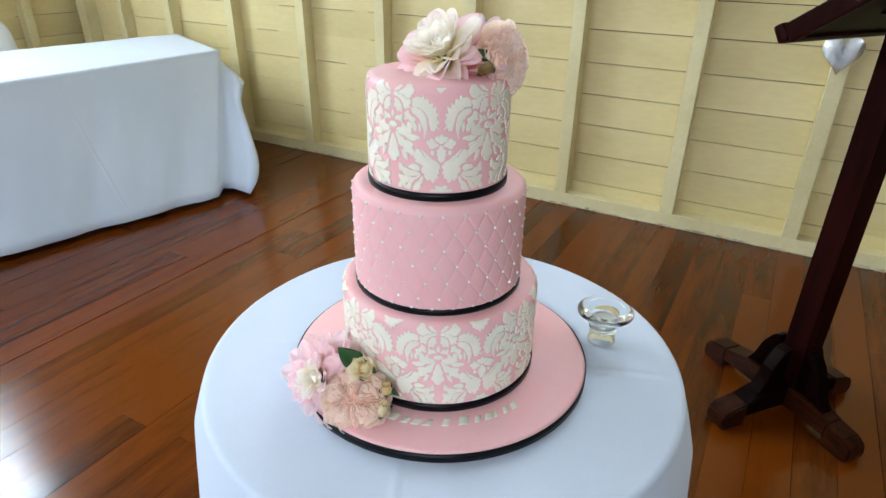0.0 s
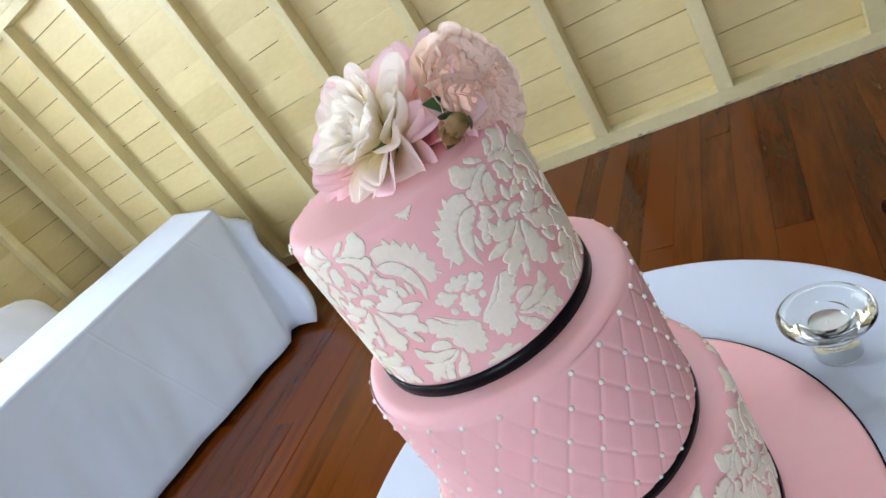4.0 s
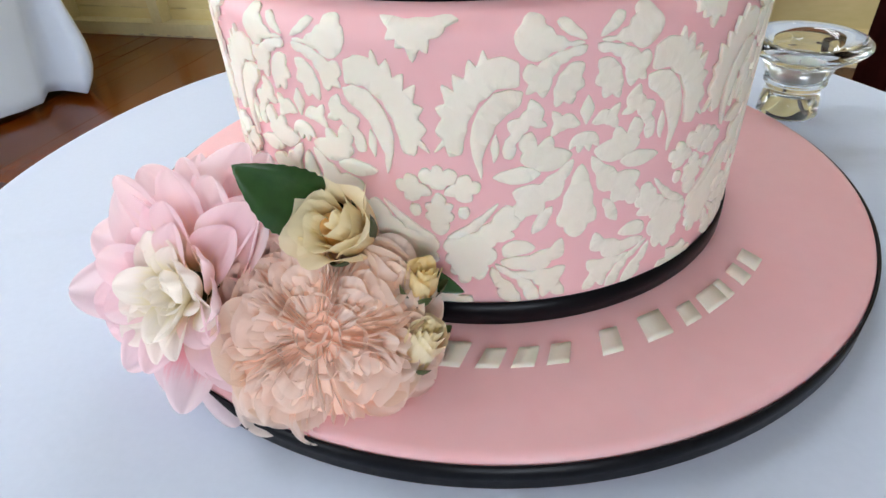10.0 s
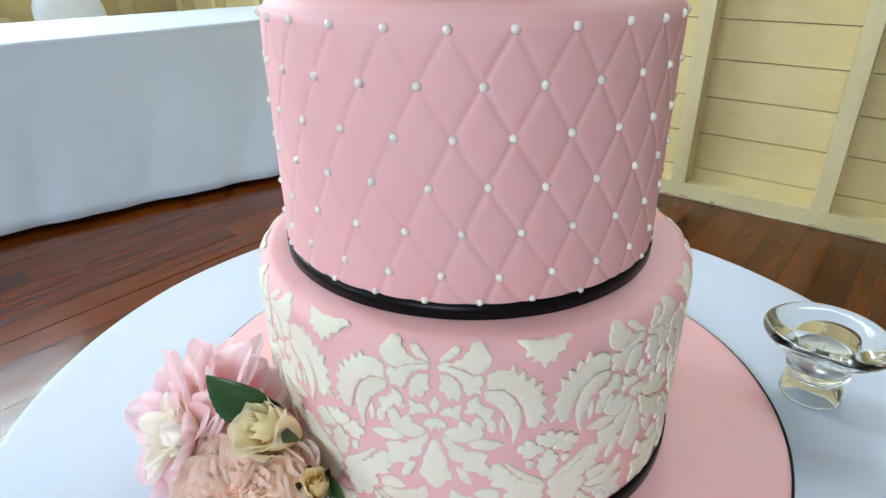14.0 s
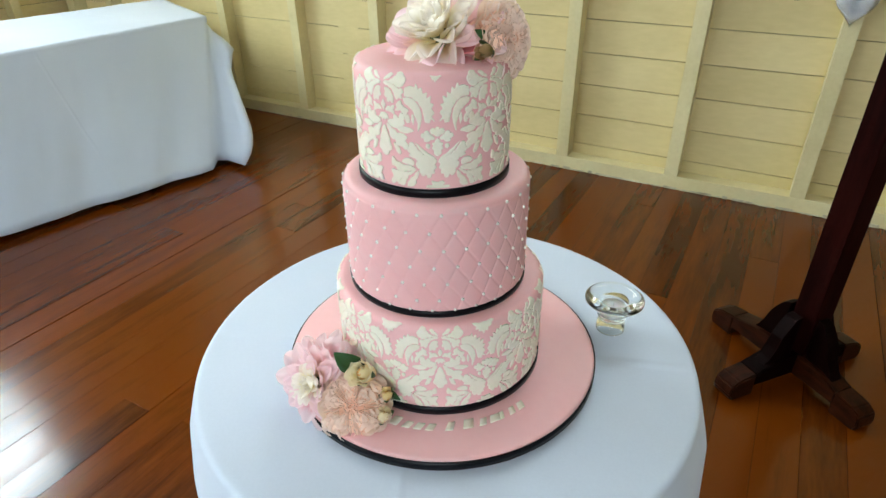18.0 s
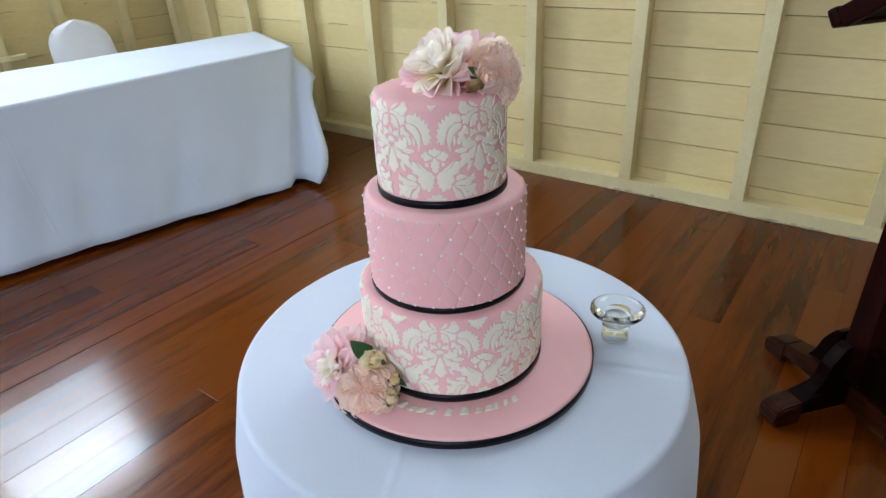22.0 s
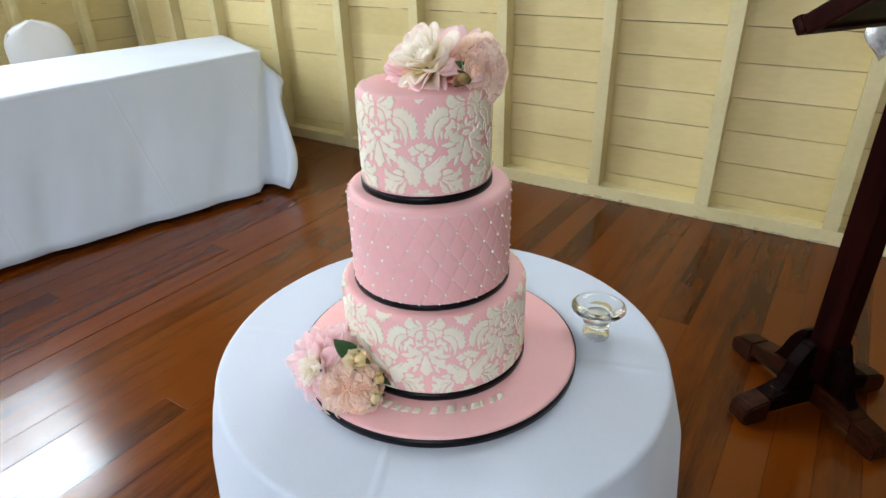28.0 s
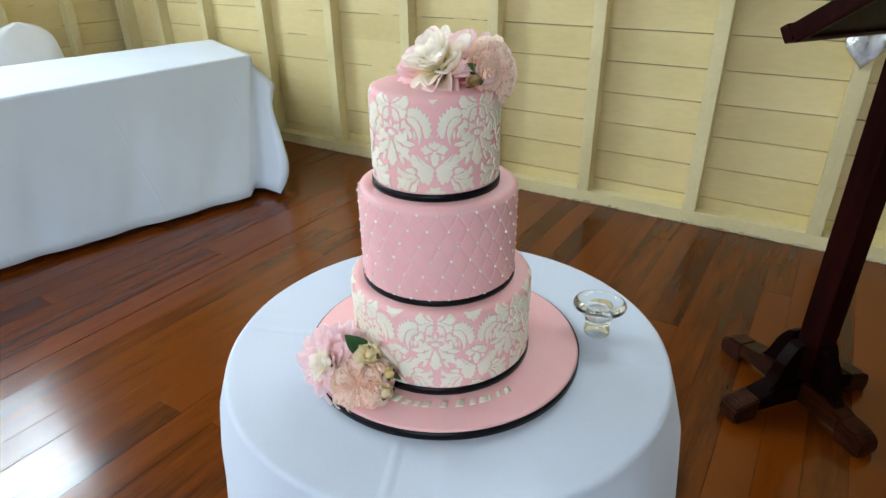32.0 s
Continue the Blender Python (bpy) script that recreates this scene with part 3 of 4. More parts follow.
class Tier:
    def __init__(self, name, x, y, z, radius, high, label):
        self.r, self.h, self.soft = radius, high, 0.011
        bm = bmesh.new()
        prof = [(0, 0), (radius, 0)] + [(radius, (high - self.soft) * k / 12) for k in range(1, 13)]
        prof += arc(radius - self.soft, high - self.soft, self.soft, 10, 90, 8) + [((radius - self.soft) * k / 6, high + 0.0006 * math.sin(k * 1.7)) for k in range(5, -1, -1)]
        lathe(bm, prof, 160, lambda a, i: 0.0006 * math.sin(3 * a + i * 0.2) + 0.0004 * math.sin(7 * a))
        self.ob = part(name, bm, FONDANT, cake, label)
        self.ob.matrix_local = pose(x, y, z)

    def at(self, turn, s, out=0.0):
        """A place on the skin: turn in radians from the front, s the way up from the foot, over the rounded edge too."""
        flat = self.h - self.soft
        if s <= flat:
            r, z = self.r + out, s
        else:
            a = min((s - flat) / self.soft, 1.5)
            r, z = self.r - self.soft + (self.soft + out) * math.cos(a), flat + (self.soft + out) * math.sin(a)
        return Vector((r * math.sin(turn), -r * math.cos(turn), z))

    def ribbon(self, high):
        bm = bmesh.new()
        lathe(bm, [(self.r + 0.0008, 0.0004), (self.r + 0.0022, 0.0004), (self.r + 0.0024, high * 0.5), (self.r + 0.0022, high), (self.r + 0.0008, high), (self.r + 0.0008, 0.0004)], 160)
        return part("ribbon", bm, RIBBON, self.ob, "black satin ribbon")


def rounded(points, lobe=0.0, steps=4):
    """A closed soft curve through a few corner points of an ornament's edge; lobe: how far it bulges between them."""
    points = [Vector(p) for p in points]
    area = sum(a.x * b.y - b.x * a.y for a, b in zip(points, points[1:] + points[:1]))
    if lobe:
        both = []
        for a, b in zip(points, points[1:] + points[:1]):
            d = b - a
            both += [a, (a + b) / 2 + Vector((d.y, -d.x)) * math.copysign(lobe * min(1.0, d.length / 3.5), area)]
        points = both
    out, n = [], len(points)
    for i in range(n):
        p0, p1, p2, p3 = (Vector(points[(i + k) % n]) for k in (-1, 0, 1, 2))
        d = [max(0.3, (b - a).length) ** 0.5 for a, b in ((p0, p1), (p1, p2), (p2, p3))]
        m1 = ((p1 - p0) / d[0] - (p2 - p0) / (d[0] + d[1]) + (p2 - p1) / d[1]) * d[1] * 0.8
        m2 = ((p2 - p1) / d[1] - (p3 - p1) / (d[1] + d[2]) + (p3 - p2) / d[2]) * d[1] * 0.8
        for k in range(steps):
            t = k / steps
            out.append((2 * t ** 3 - 3 * t * t + 1) * p1 + (t ** 3 - 2 * t * t + t) * m1 + (3 * t * t - 2 * t ** 3) * p2 + (t ** 3 - t * t) * m2)
    return out


def icing_leaf(bm, tier, centre, flip, points, rng, lobe):
    """One raised leaf of royal icing on a tier, pressed through a stencil: steep sides, a soft rim and a slightly uneven face.
    points: its edge in millimetres, across from the motif's axis and up from the tier's foot."""
    push = Vector((rng.uniform(-0.25, 0.25), rng.uniform(-0.25, 0.25)))
    edge = [p + push + Vector((noise.noise((p.x * 0.31, p.y * 0.31, centre * 7)), noise.noise((p.x * 0.31, p.y * 0.31, centre * 7 + 50)))) * 0.35 for p in rounded(points, lobe, 3 if lobe else 4)]
    turn = math.copysign(0.10, sum(a.x * b.y - b.x * a.y for a, b in zip(edge, edge[1:] + edge[:1])))
    ways = [(edge[(i + 1) % len(edge)] - edge[i - 1]).normalized() for i in range(len(edge))]
    edge = [p + Vector((d.y, -d.x)) * turn for p, d in zip(edge, ways)]
    flat = bmesh.new()
    low, high = ([flat.verts.new((p.x, p.y, h)) for p in edge] for h in (-0.4, 0.85))
    for i in range(len(edge)):
        flat.faces.new((low[i - 1], low[i], high[i], high[i - 1]))
    cap = flat.faces.new(high)
    cap.normal_update()
    if cap.normal.z < 0:
        cap.normal_flip()
    bmesh.ops.inset_individual(flat, faces=[cap], thickness=0.24, depth=0.30, use_even_offset=True)
    bmesh.ops.triangulate(flat, faces=[cap])
    xs, ys = [v.co.x for v in low], [v.co.y for v in low]
    for lo, hi, way in ((min(xs), max(xs), (1, 0, 0)), (min(ys), max(ys), (0, 1, 0))):
        for k in range(math.ceil(lo / 4), math.floor(hi / 4) + 1):
            bmesh.ops.bisect_plane(flat, geom=flat.verts[:] + flat.edges[:] + flat.faces[:], plane_co=Vector(way) * k * 4.0, plane_no=way)
    made = {}
    for v in flat.verts:
        x, y, h = v.co
        if h > 1.0:
            h += 0.16 * noise.noise((x * 0.4, y * 0.4, centre * 9))
        made[v] = bm.verts.new(tier.at(centre + flip * x / 1000 / tier.r, y / 1000, h / 1000))
    for f in flat.faces:
        try:
            face = bm.faces.new([made[v] for v in f.verts])
        except ValueError:
            continue
        face.smooth = f.normal.z > 0.9
    flat.free()


def laid(tier, centre, rng, shared):
    """Lays leaves as parts of the tier, or into the one shared mesh."""
    def go(flip, *points, lobe=0.10):
        bm = shared or bmesh.new()
        icing_leaf(bm, tier, centre, flip, points, rng, lobe)
        if not shared:
            part_of("icing_leaf", mesh_of("icing_leaf", bm), ICING, tier.ob, "", None)
    return go


def large_motif(tier, centre, seed, shared=None):
    go = laid(tier, centre, random.Random(seed), shared)
    for f in (1, -1):
        # the crest
        go(f, (2.6, 137.6), (6.3, 141.8), (10.6, 145.6), (13.6, 144.6), (11.2, 141), (6.5, 138.4))
        go(f, (3.2, 136.2), (9.2, 136.8), (14.3, 139.8), (18, 143.4), (18.6, 146.6), (23.6, 148.2), (27.2, 143.8), (29.6, 140), (28.4, 135.8), (24.8, 131.8), (21, 130.6), (15.8, 133.8), (9.6, 135.4))
        go(f, (2.2, 134.9), (9.2, 134.4), (15.6, 132.2), (20.8, 129), (24.6, 129.6), (26.4, 126), (24, 122.2), (24.8, 118.4), (21, 119), (18, 116.6), (15.9, 120), (15.2, 124), (12.4, 128.4), (7.6, 131.3), (2.6, 132.6))
        go(f, (2.8, 128.6), (6.6, 129.4), (10.4, 127.2), (13, 122.7), (14, 115.8), (13, 112.2), (10, 114.6), (6.8, 113.2), (5.2, 117.8), (2.2, 119.6), (3.6, 124))
        # round the heart
        go(f, (2.6, 103.5), (6.4, 108.4), (10, 108.2), (14.4, 110.2), (13.4, 105.2), (14.4, 99.9), (10.6, 101.4), (8, 102.4))
        go(f, (15.6, 104.8), (17.9, 107.6), (17.3, 111.6), (22.6, 116.2), (24, 112.2), (26.7, 109.1), (31.6, 106.6), (30.2, 102.2), (33, 97), (32.6, 91.8), (30, 91.2), (28.2, 93.6), (28, 97.6), (25.2, 102), (22.4, 105.4), (18.8, 104.2))
        go(f, (36.2, 102.6), (38.5, 98), (37.2, 89.8), (34.9, 94.8), lobe=0.03)
        # the crescent and the toothed plume outside it
        go(f, (25.8, 119.2), (30.5, 120.6), (36.9, 119.1), (43, 112.4), (46.3, 102.5), (45.6, 92.8), (41.9, 82.2), (41.8, 91.5), (39.6, 97.8), (36.4, 106), (32.2, 110.2), (27, 114.2), lobe=0.03)
        go(f, (27.6, 121.8), (28.2, 130.7), (33.3, 133.2), (39.6, 132.6), (41, 136), (43.6, 129.9), (46.8, 132.2), (48.6, 125.4), (52.8, 127), (52.6, 120.7), (57.2, 122.9), (56.2, 115.5), (59.9, 113.4), (57.7, 109), (60.6, 104), (58, 99.8), (61.4, 94), (57, 97.2), (55.2, 92.4), (50.4, 93.5), (49, 100.1), (47.3, 108.1), (42.8, 116), (35.8, 121), lobe=0.03)
        # leaves that hang below
        go(f, (17.4, 83.3), (22.6, 86.6), (29.5, 86.2), (37.4, 82.6), (33, 80.4), (26.1, 79))
        go(f, (4.8, 91), (12.4, 94.6), (14.2, 99.9), (19.4, 96), (22.4, 102.4), (25.4, 101.2), (27, 97), (25.6, 93.6), (26.2, 89.4), (20.6, 85.9), (16.6, 84.2), (9.4, 85.6))
        go(f, (3.8, 88.4), (10.6, 83.5), (17.4, 78.1), (24, 78), (29, 75), (27.2, 70), (30.6, 63.2), (27.4, 59.2), (23, 62.6), (20, 63.6), (16.2, 63.2), (14.7, 69.4), (8.9, 71.4), (7, 78.4))
        go(f, (11.8, 66.2), (17.2, 63.5), (20.2, 52.6), (15.8, 55), (13.2, 60))
    go(1, (0, 115.4), (3, 109.6), (0, 103), (-3, 109.6), lobe=0.03)
    go(1, (-6.4, 93), (-5, 98.4), (0, 100.2), (5, 98.4), (6.4, 93), (3.6, 94.2), (2.2, 91), (0, 93.8), (-2.2, 91), (-3.6, 94.2))
    go(1, (0, 85.8), (4.4, 76), (7, 65.5), (9.2, 57), (5.6, 54.6), (4, 50.6), (0, 48.4), (-4, 50.6), (-5.6, 54.6), (-9.2, 57), (-7, 65.5), (-4.4, 76))


def small_motif(tier, centre, seed, shared=None):
    go = laid(tier, centre, random.Random(seed), shared)
    for f in (1, -1):
        go(f, (2.8, 74), (4.6, 77.6), (8, 79.6), (10.2, 83), (13.4, 83.4), (14.8, 80.6), (18.2, 79.6), (18, 75.8), (15, 74.4), (14.4, 71), (10.6, 70.4), (7.4, 73), lobe=0.12)
        go(f, (13.4, 65.4), (12.2, 68.2), (8.8, 67.6), (8.8, 63), (11.2, 62.2))
        go(f, (25.6, 69.6), (18.4, 63.4), (12, 58.2), (2.6, 51.4), (8.6, 51.8), (16.5, 56.6), (22.2, 63.6), lobe=0.03)
        go(f, (2, 50), (9, 52.2), (16, 55.2), (22.4, 60.4), (26, 66), (29, 68.8), (32.4, 67.6), (32.8, 63.8), (35, 61.2), (34.2, 57.2), (31.2, 55.6), (33, 52.6), (29.6, 50.8), (25.4, 49.6), (22.8, 46.6), (25.2, 43.2),
           (24, 38.8), (21, 36.4), (20.4, 31.4), (17, 28), (13.8, 30.2), (11.4, 26), (7.8, 26.6), (7, 30.8), (3.8, 31.6), (4.2, 36.2), (1.4, 39), (3, 43.2), (0.9, 46.4), lobe=0.10)
        # the spray beside it, five fingers from one root
        go(f, (42.4, 44.8), (38.2, 49), (31, 49.2), (27.4, 45.4), (28.2, 41.2), (34.4, 41.6))
        go(f, (54.4, 48.8), (49.4, 44), (40.2, 40.6), (26.5, 38.2), (30, 34.8), (36.2, 33.4), (43.8, 32.2), (48.4, 33.6), (50.4, 37), (55.6, 39))
        go(f, (57, 32.6), (49.7, 32), (40.2, 31.4), (34, 31.4), (41.4, 26.4), (45.2, 22), (47, 15.2), (50.6, 18.2), (53.8, 15), (57.6, 15.6), (54.6, 24.4))
        go(f, (24.6, 36.4), (29, 30.8), (34.4, 27.4), (37.6, 20.6), (40.2, 14.4), (45.6, 14.4), (43, 22.8), (37.4, 28.8), (31.5, 32.6))
        go(f, (22.4, 34.6), (23, 26.6), (26, 22.4), (25.4, 18.6), (29.6, 14.4), (36.2, 14), (33.8, 21.6), (28, 28))
    go(1, (-7.6, 81), (-6.8, 86), (-2.6, 85.4), (0, 88.2), (2.6, 85.4), (6.8, 86), (7.8, 81), (4, 79), (0, 76.6), (-4, 79), lobe=0.2)
    go(1, (0, 74.8), (2.8, 72.2), (3.2, 70), (6.2, 68.8), (5, 65.6), (6.4, 62.4), (4, 60), (4.2, 56.6), (0, 52.8), (-4.2, 56.6), (-4, 60), (-6.4, 62.4), (-5, 65.6), (-6.2, 68.8), (-3.2, 70), (-2.8, 72.2))
    go(1, (-14, 14), (-12.4, 17), (-6.6, 17), (-7.4, 22.6), (-1, 21), (5.6, 22.8), (8.4, 19.4), (6, 17), (13.4, 16.6), (14, 14), lobe=0.03)


def tick_motif(tier, centre, seed, wide, shared=None):
    """The scrap of the next repeat, cut off by the tier's edge."""
    k = wide / 30
    go = laid(tier, centre, random.Random(seed), shared)
    edge = [(15.5, 150), (5, 148.6), (-4.8, 149.2), (-13, 150.6), (-15.5, 148.6), (-11, 145.8), (-9.6, 142.8), (-5.2, 141.4), (-4.2, 136.8), (-1, 138), (1.6, 133.2), (4.4, 138.4), (8, 138.4), (8, 141.4), (11.8, 141), (11, 144.6)]
    go(1, *[(-x * k, 141.5 + (y - 143) * k) for x, y in edge], lobe=0.04)


bottom = Tier("bottom_tier", 0, 0, BOARD, 0.1505, 0.1475, "wide pink tier with ivory damask relief")
bottom.ribbon(0.0135)
hidden = bmesh.new()
for k in range(-3, 4):
    large_motif(bottom, radians(6.3 + 47.5 * k), 20 + k, None if -1 <= k <= 1 else hidden)
for k in range(-3, 3):
    far = None if -2 <= k <= 1 else hidden
    small_motif(bottom, radians(30.6 + 47.5 * k), 60 + k, far)
    tick_motif(bottom, radians(28.8 + 47.5 * k), 80 + k, 30, far)
tagged(part_of("icing_relief", mesh_of("icing_relief", hidden), ICING, bottom.ob, "ivory damask round the back", None), kind="stuff")

middle = Tier("middle_tier", -0.003, -0.002, BOARD + 0.1475, 0.1240, 0.158, "pink quilted tier dotted with sugar pearls")
middle.ribbon(0.0100)
top = Tier("top_tier", -0.005, -0.005, BOARD + 0.3055, 0.0965, 0.147, "smaller pink tier with ivory damask relief")
top.ribbon(0.0115)
hidden = bmesh.new()
for k in range(-2, 3):
    far = None if -1 <= k <= 1 else hidden
    small_motif(top, radians(9.6 + 75.6 * k), 90 + k, far)
    tick_motif(top, radians(9.0 + 75.6 * k), 100 + k, 12, far)
    if k < 2:
        large_motif(top, radians(47.4 + 75.6 * k), 110 + k, None if -1 <= k <= 0 else hidden)
tagged(part_of("icing_relief", mesh_of("icing_relief", hidden), ICING, top.ob, "ivory damask round the back", None), kind="stuff")

# quilting: a puffed skin scored with diamonds, a pearl at each crossing
COLS, ROW, FIRST = 27, 0.0243, 0.1475


def drift(row):
    return radians(0.2 * row * row)


def quilted_skin():
    bm = bmesh.new()
    na, nz = COLS * 22, 150
    cell = 2 * math.pi / COLS
    rings = []
    for j in range(nz + 1):
        s = 0.0085 + (FIRST + 0.004 - 0.0085) * j / nz
        row = (FIRST - s) / ROW
        ring = []
        for i in range(na):
            a = 2 * math.pi * i / na
            q = (a - radians(9.6) - drift(max(row, 0))) / cell
            da, db = q - row / 2, q + row / 2
            da, db = abs(da - round(da)), abs(db - round(db))
            score = max(math.exp(-(da / 0.055) ** 2), math.exp(-(db / 0.055) ** 2))
            puff = (min(da, 0.25) + min(db, 0.25)) * 2
            edge = min(1.0, max(0.0, row / 0.35 + 0.3))
            out = 0.0004 + edge * (0.0005 * puff - 0.0007 * score) + (0.0008 if row > 0 else 0.0008 * max(0, 1 + row * 5))
            ring.append(bm.verts.new(middle.at(a, s, out)))
        rings.append(ring)
    for a, c in zip(rings, rings[1:]):
        for k in range(na):
            bm.faces.new((a[k], a[(k + 1) % na], c[(k + 1) % na], c[k]))
    return bm


part("quilted_skin", quilted_skin(), FONDANT, middle.ob, "diamond-scored pink fondant")
bm = bmesh.new()
bmesh.ops.create_uvsphere(bm, u_segments=10, v_segments=7, radius=0.0023)
pearl_mesh = bpy.data.meshes.new("pearl")
bm.to_mesh(pearl_mesh)
bm.free()
rng = random.Random(4)
for row in range(7):
    for c in range(COLS):
        turn = radians(9.6) + (c + row % 2 / 2) * 2 * math.pi / COLS + drift(row) + rng.uniform(-0.006, 0.006)
        if row == 6 and c % 5 == 3:
            continue
        p = part_of("pearl", pearl_mesh, PEARL, middle.ob)
        p.location = middle.at(turn, max(0.0108, FIRST - row * ROW) + rng.uniform(-0.0007, 0.0007), 0.0012 if row < 6 else 0.0008)

# lettering on the board, set as plain ivory bars along an arc
letters = [(-17.3, 5.2, 1.35)] + [(-11.0 + 5.2 * k, 4.4, 1.0) for k in range(3)] + [(8.0, 4.4, 1.25), (15.6, 6.0, 1.35)] + [(23.0 + 5.0 * k, w, 1.0) for k, w in enumerate((4.2, 6.4, 2.6, 4.0, 4.6))]
for a, w, tall in letters:
    bm = bmesh.new()
    rows = []
    for i in range(7):
        for_top = i / 6
        r = 0.1815 - 0.0115 * tall * for_top
        lean = 1.6 * for_top
        rows.append([bm.verts.new((r * math.sin(radians(a + lean + q)), -r * math.cos(radians(a + lean + q)), h)) for q, h in ((0.0, 0), (0.12, 0.0016), (w * 0.78 - 0.12, 0.0016), (w * 0.78, 0))])
    for p, q in zip(rows, rows[1:]):
        for k in range(3):
            bm.faces.new((p[k], p[k + 1], q[k + 1], q[k]))
    bm.faces.new(rows[0])
    bm.faces.new(rows[-1])
    part("lettering_bar", bm, ICING, board, "ivory icing bar").matrix_local = pose(-0.002, -0.008, BOARD - 0.0002)


# ---- flowers ----
def petal_mesh(name, long, wide, cup, curl, ruffle, notch, seed, nu=9, nv=14, waist=0.25, tip=0.75, point=2.6):
    """A petal that grows along y from its root, its inner face up. cup: hollow across; curl: bend back at the tip."""
    rng = random.Random(seed)
    ph = rng.uniform(0, 9)
    bm = bmesh.new()
    uv = bm.loops.layers.uv.new("uv")
    rows = []
    for j in range(nv + 1):
        t = math.sin(math.pi / 2 * j / nv)
        w = wide / 2 * (waist + (1 - waist) * math.sin(math.pi * min(1.0, t * tip) ** 0.85) ** 0.8)
        if t > 0.6:
            w *= math.sqrt(max(0.0, 1 - ((t - 0.6) / 0.402) ** point)) if point > 2 else (1 - min(1.0, (t - 0.6) / 0.402) ** 2.3) ** 0.8 + 0.015
        row = []
        for i in range(nu + 1):
            s = 2 * i / nu - 1
            bend = curl * t * t
            y = long * (t - 0.12 * notch * math.exp(-(s / 0.25) ** 2) * t ** 6)
            full = (2 * w / wide) ** 1.4
            z = full * cup * wide * (s * s) - full * 0.05 * wide * math.exp(-(s / 0.16) ** 2) * t * (0.4 + 0.6 * math.sin(math.pi * min(t, 0.9))) + full * ruffle * wide * t ** 2 * math.sin(s * 5.5 + ph + t * 3) * (0.3 + abs(s))
            yy, zz = y * math.cos(bend * 0.5), z + y * math.sin(bend * 0.5)
            v = bm.verts.new((s * w, yy, zz))
            row.append((v, (0.5 + s / 2, t)))
        rows.append(row)
    for a, c in zip(rows, rows[1:]):
        for k in range(nu):
            q = (a[k], a[k + 1], c[k + 1], c[k])
            f = bm.faces.new([v for v, _ in q])
            for loop, (_, st) in zip(f.loops, q):
                loop[uv].uv = st
    for face in bm.faces:
        face.smooth = True
    me = bpy.data.meshes.new(name)
    bm.to_mesh(me)
    bm.free()
    return me


def facing(place, axis, spin=0):
    """The pose of a flower whose face looks along axis."""
    q = Vector(axis).normalized().to_track_quat("Z", "Y")
    return Matrix.Translation(place) @ q.to_matrix().to_4x4() @ Matrix.Rotation(radians(spin), 4, "Z")


def petal_ring(flower, meshes, material, count, radius, height, open_deg, size, rng, spread=1.0, name="petal"):
    for k in range(count):
        a = 2 * math.pi * (k + rng.uniform(-0.25, 0.25) * spread) / count + rng.uniform(0, 0.4)
        tilt = radians(open_deg + rng.uniform(-9, 9) * spread)
        me = rng.choice(meshes)
        p = part_of(name, me, material, flower)
        s = size * rng.uniform(0.9, 1.1)
        p.matrix_local = (Matrix.Rotation(a, 4, "Z") @ Matrix.Translation((0, radius, height)) @ Matrix.Rotation(math.pi / 2 - tilt, 4, "X")
                          @ Matrix.Rotation(rng.uniform(-0.25, 0.25) * spread, 4, "Y") @ Matrix.Diagonal((s, s, s, 1)))


def coloured(meshes, material):
    out = []
    for me in meshes:
        c = me.copy()
        c.materials.clear()
        c.materials.append(material)
        out.append(c)
    return out


DAHLIA = [petal_mesh("petal", 0.044, 0.025, 0.28, c, 0.14, 0.05, s, waist=0.45, tip=0.70, point=2.3) for s, c in ((1, 0.5), (2, 0.15), (3, -0.2), (7, -0.4))]
DAHLIA_WIDE = [petal_mesh("petal", 0.052, 0.028, 0.24, c, 0.16, 0.0, s, waist=0.42, tip=0.70, point=2.05) for s, c in ((4, 0.1), (5, -0.2), (6, -0.4), (8, 0.3))]
CREAM_M, BLUSH_M, PINK_M = coloured(DAHLIA, CREAM_PETAL), coloured(DAHLIA, BLUSH_PETAL), coloured(DAHLIA_WIDE, PINK_PETAL)
BLUSH_W = coloured(DAHLIA_WIDE, BLUSH_PETAL)


def dahlia(place, axis, size, seed, pale, label, spin=0, loose=0):
    """Rings of petals, open at the rim and closing to a heart. pale: how many rings are cream; loose: how far the heart has opened."""
    rng = random.Random(seed)
    f = thing("dahlia", facing(place, axis, spin), label, "flower")
    # count, ring radius, root height, opening from the axis, petal size
    rings = [(7, 0.001, 0.007, 10, 0.34), (8, 0.002, 0.004, 18, 0.52), (10, 0.003, 0.004, 28, 0.67), (11, 0.005, 0.002, 38, 0.80), (13, 0.007, -0.002, 50, 0.92), (14, 0.009, -0.007, 62, 1.02), (14, 0.010, -0.013, 74, 1.10), (15, 0.011, -0.019, 86, 1.14), (14, 0.010, -0.024, 98, 1.15)]
    for i, (n, r, h, o, s) in enumerate(rings):
        ms = CREAM_M if i < pale else CREAM_M + BLUSH_M if i == pale else BLUSH_M if i < pale + 2 else BLUSH_W + PINK_M if i == pale + 2 else PINK_M
        petal_ring(f, ms, None, n, r * size, h * size, o + loose * (1 - o / 98), s * size, rng)
    bm = bmesh.new()
    lathe(bm, [(0, -0.032 * size), (0.009 * size, -0.031 * size), (0.013 * size, -0.02 * size), (0.008 * size, 0.004 * size), (0, 0.008 * size)], 16)
    part("flower_head", bm, STEM, f, "green flower base")
    return f


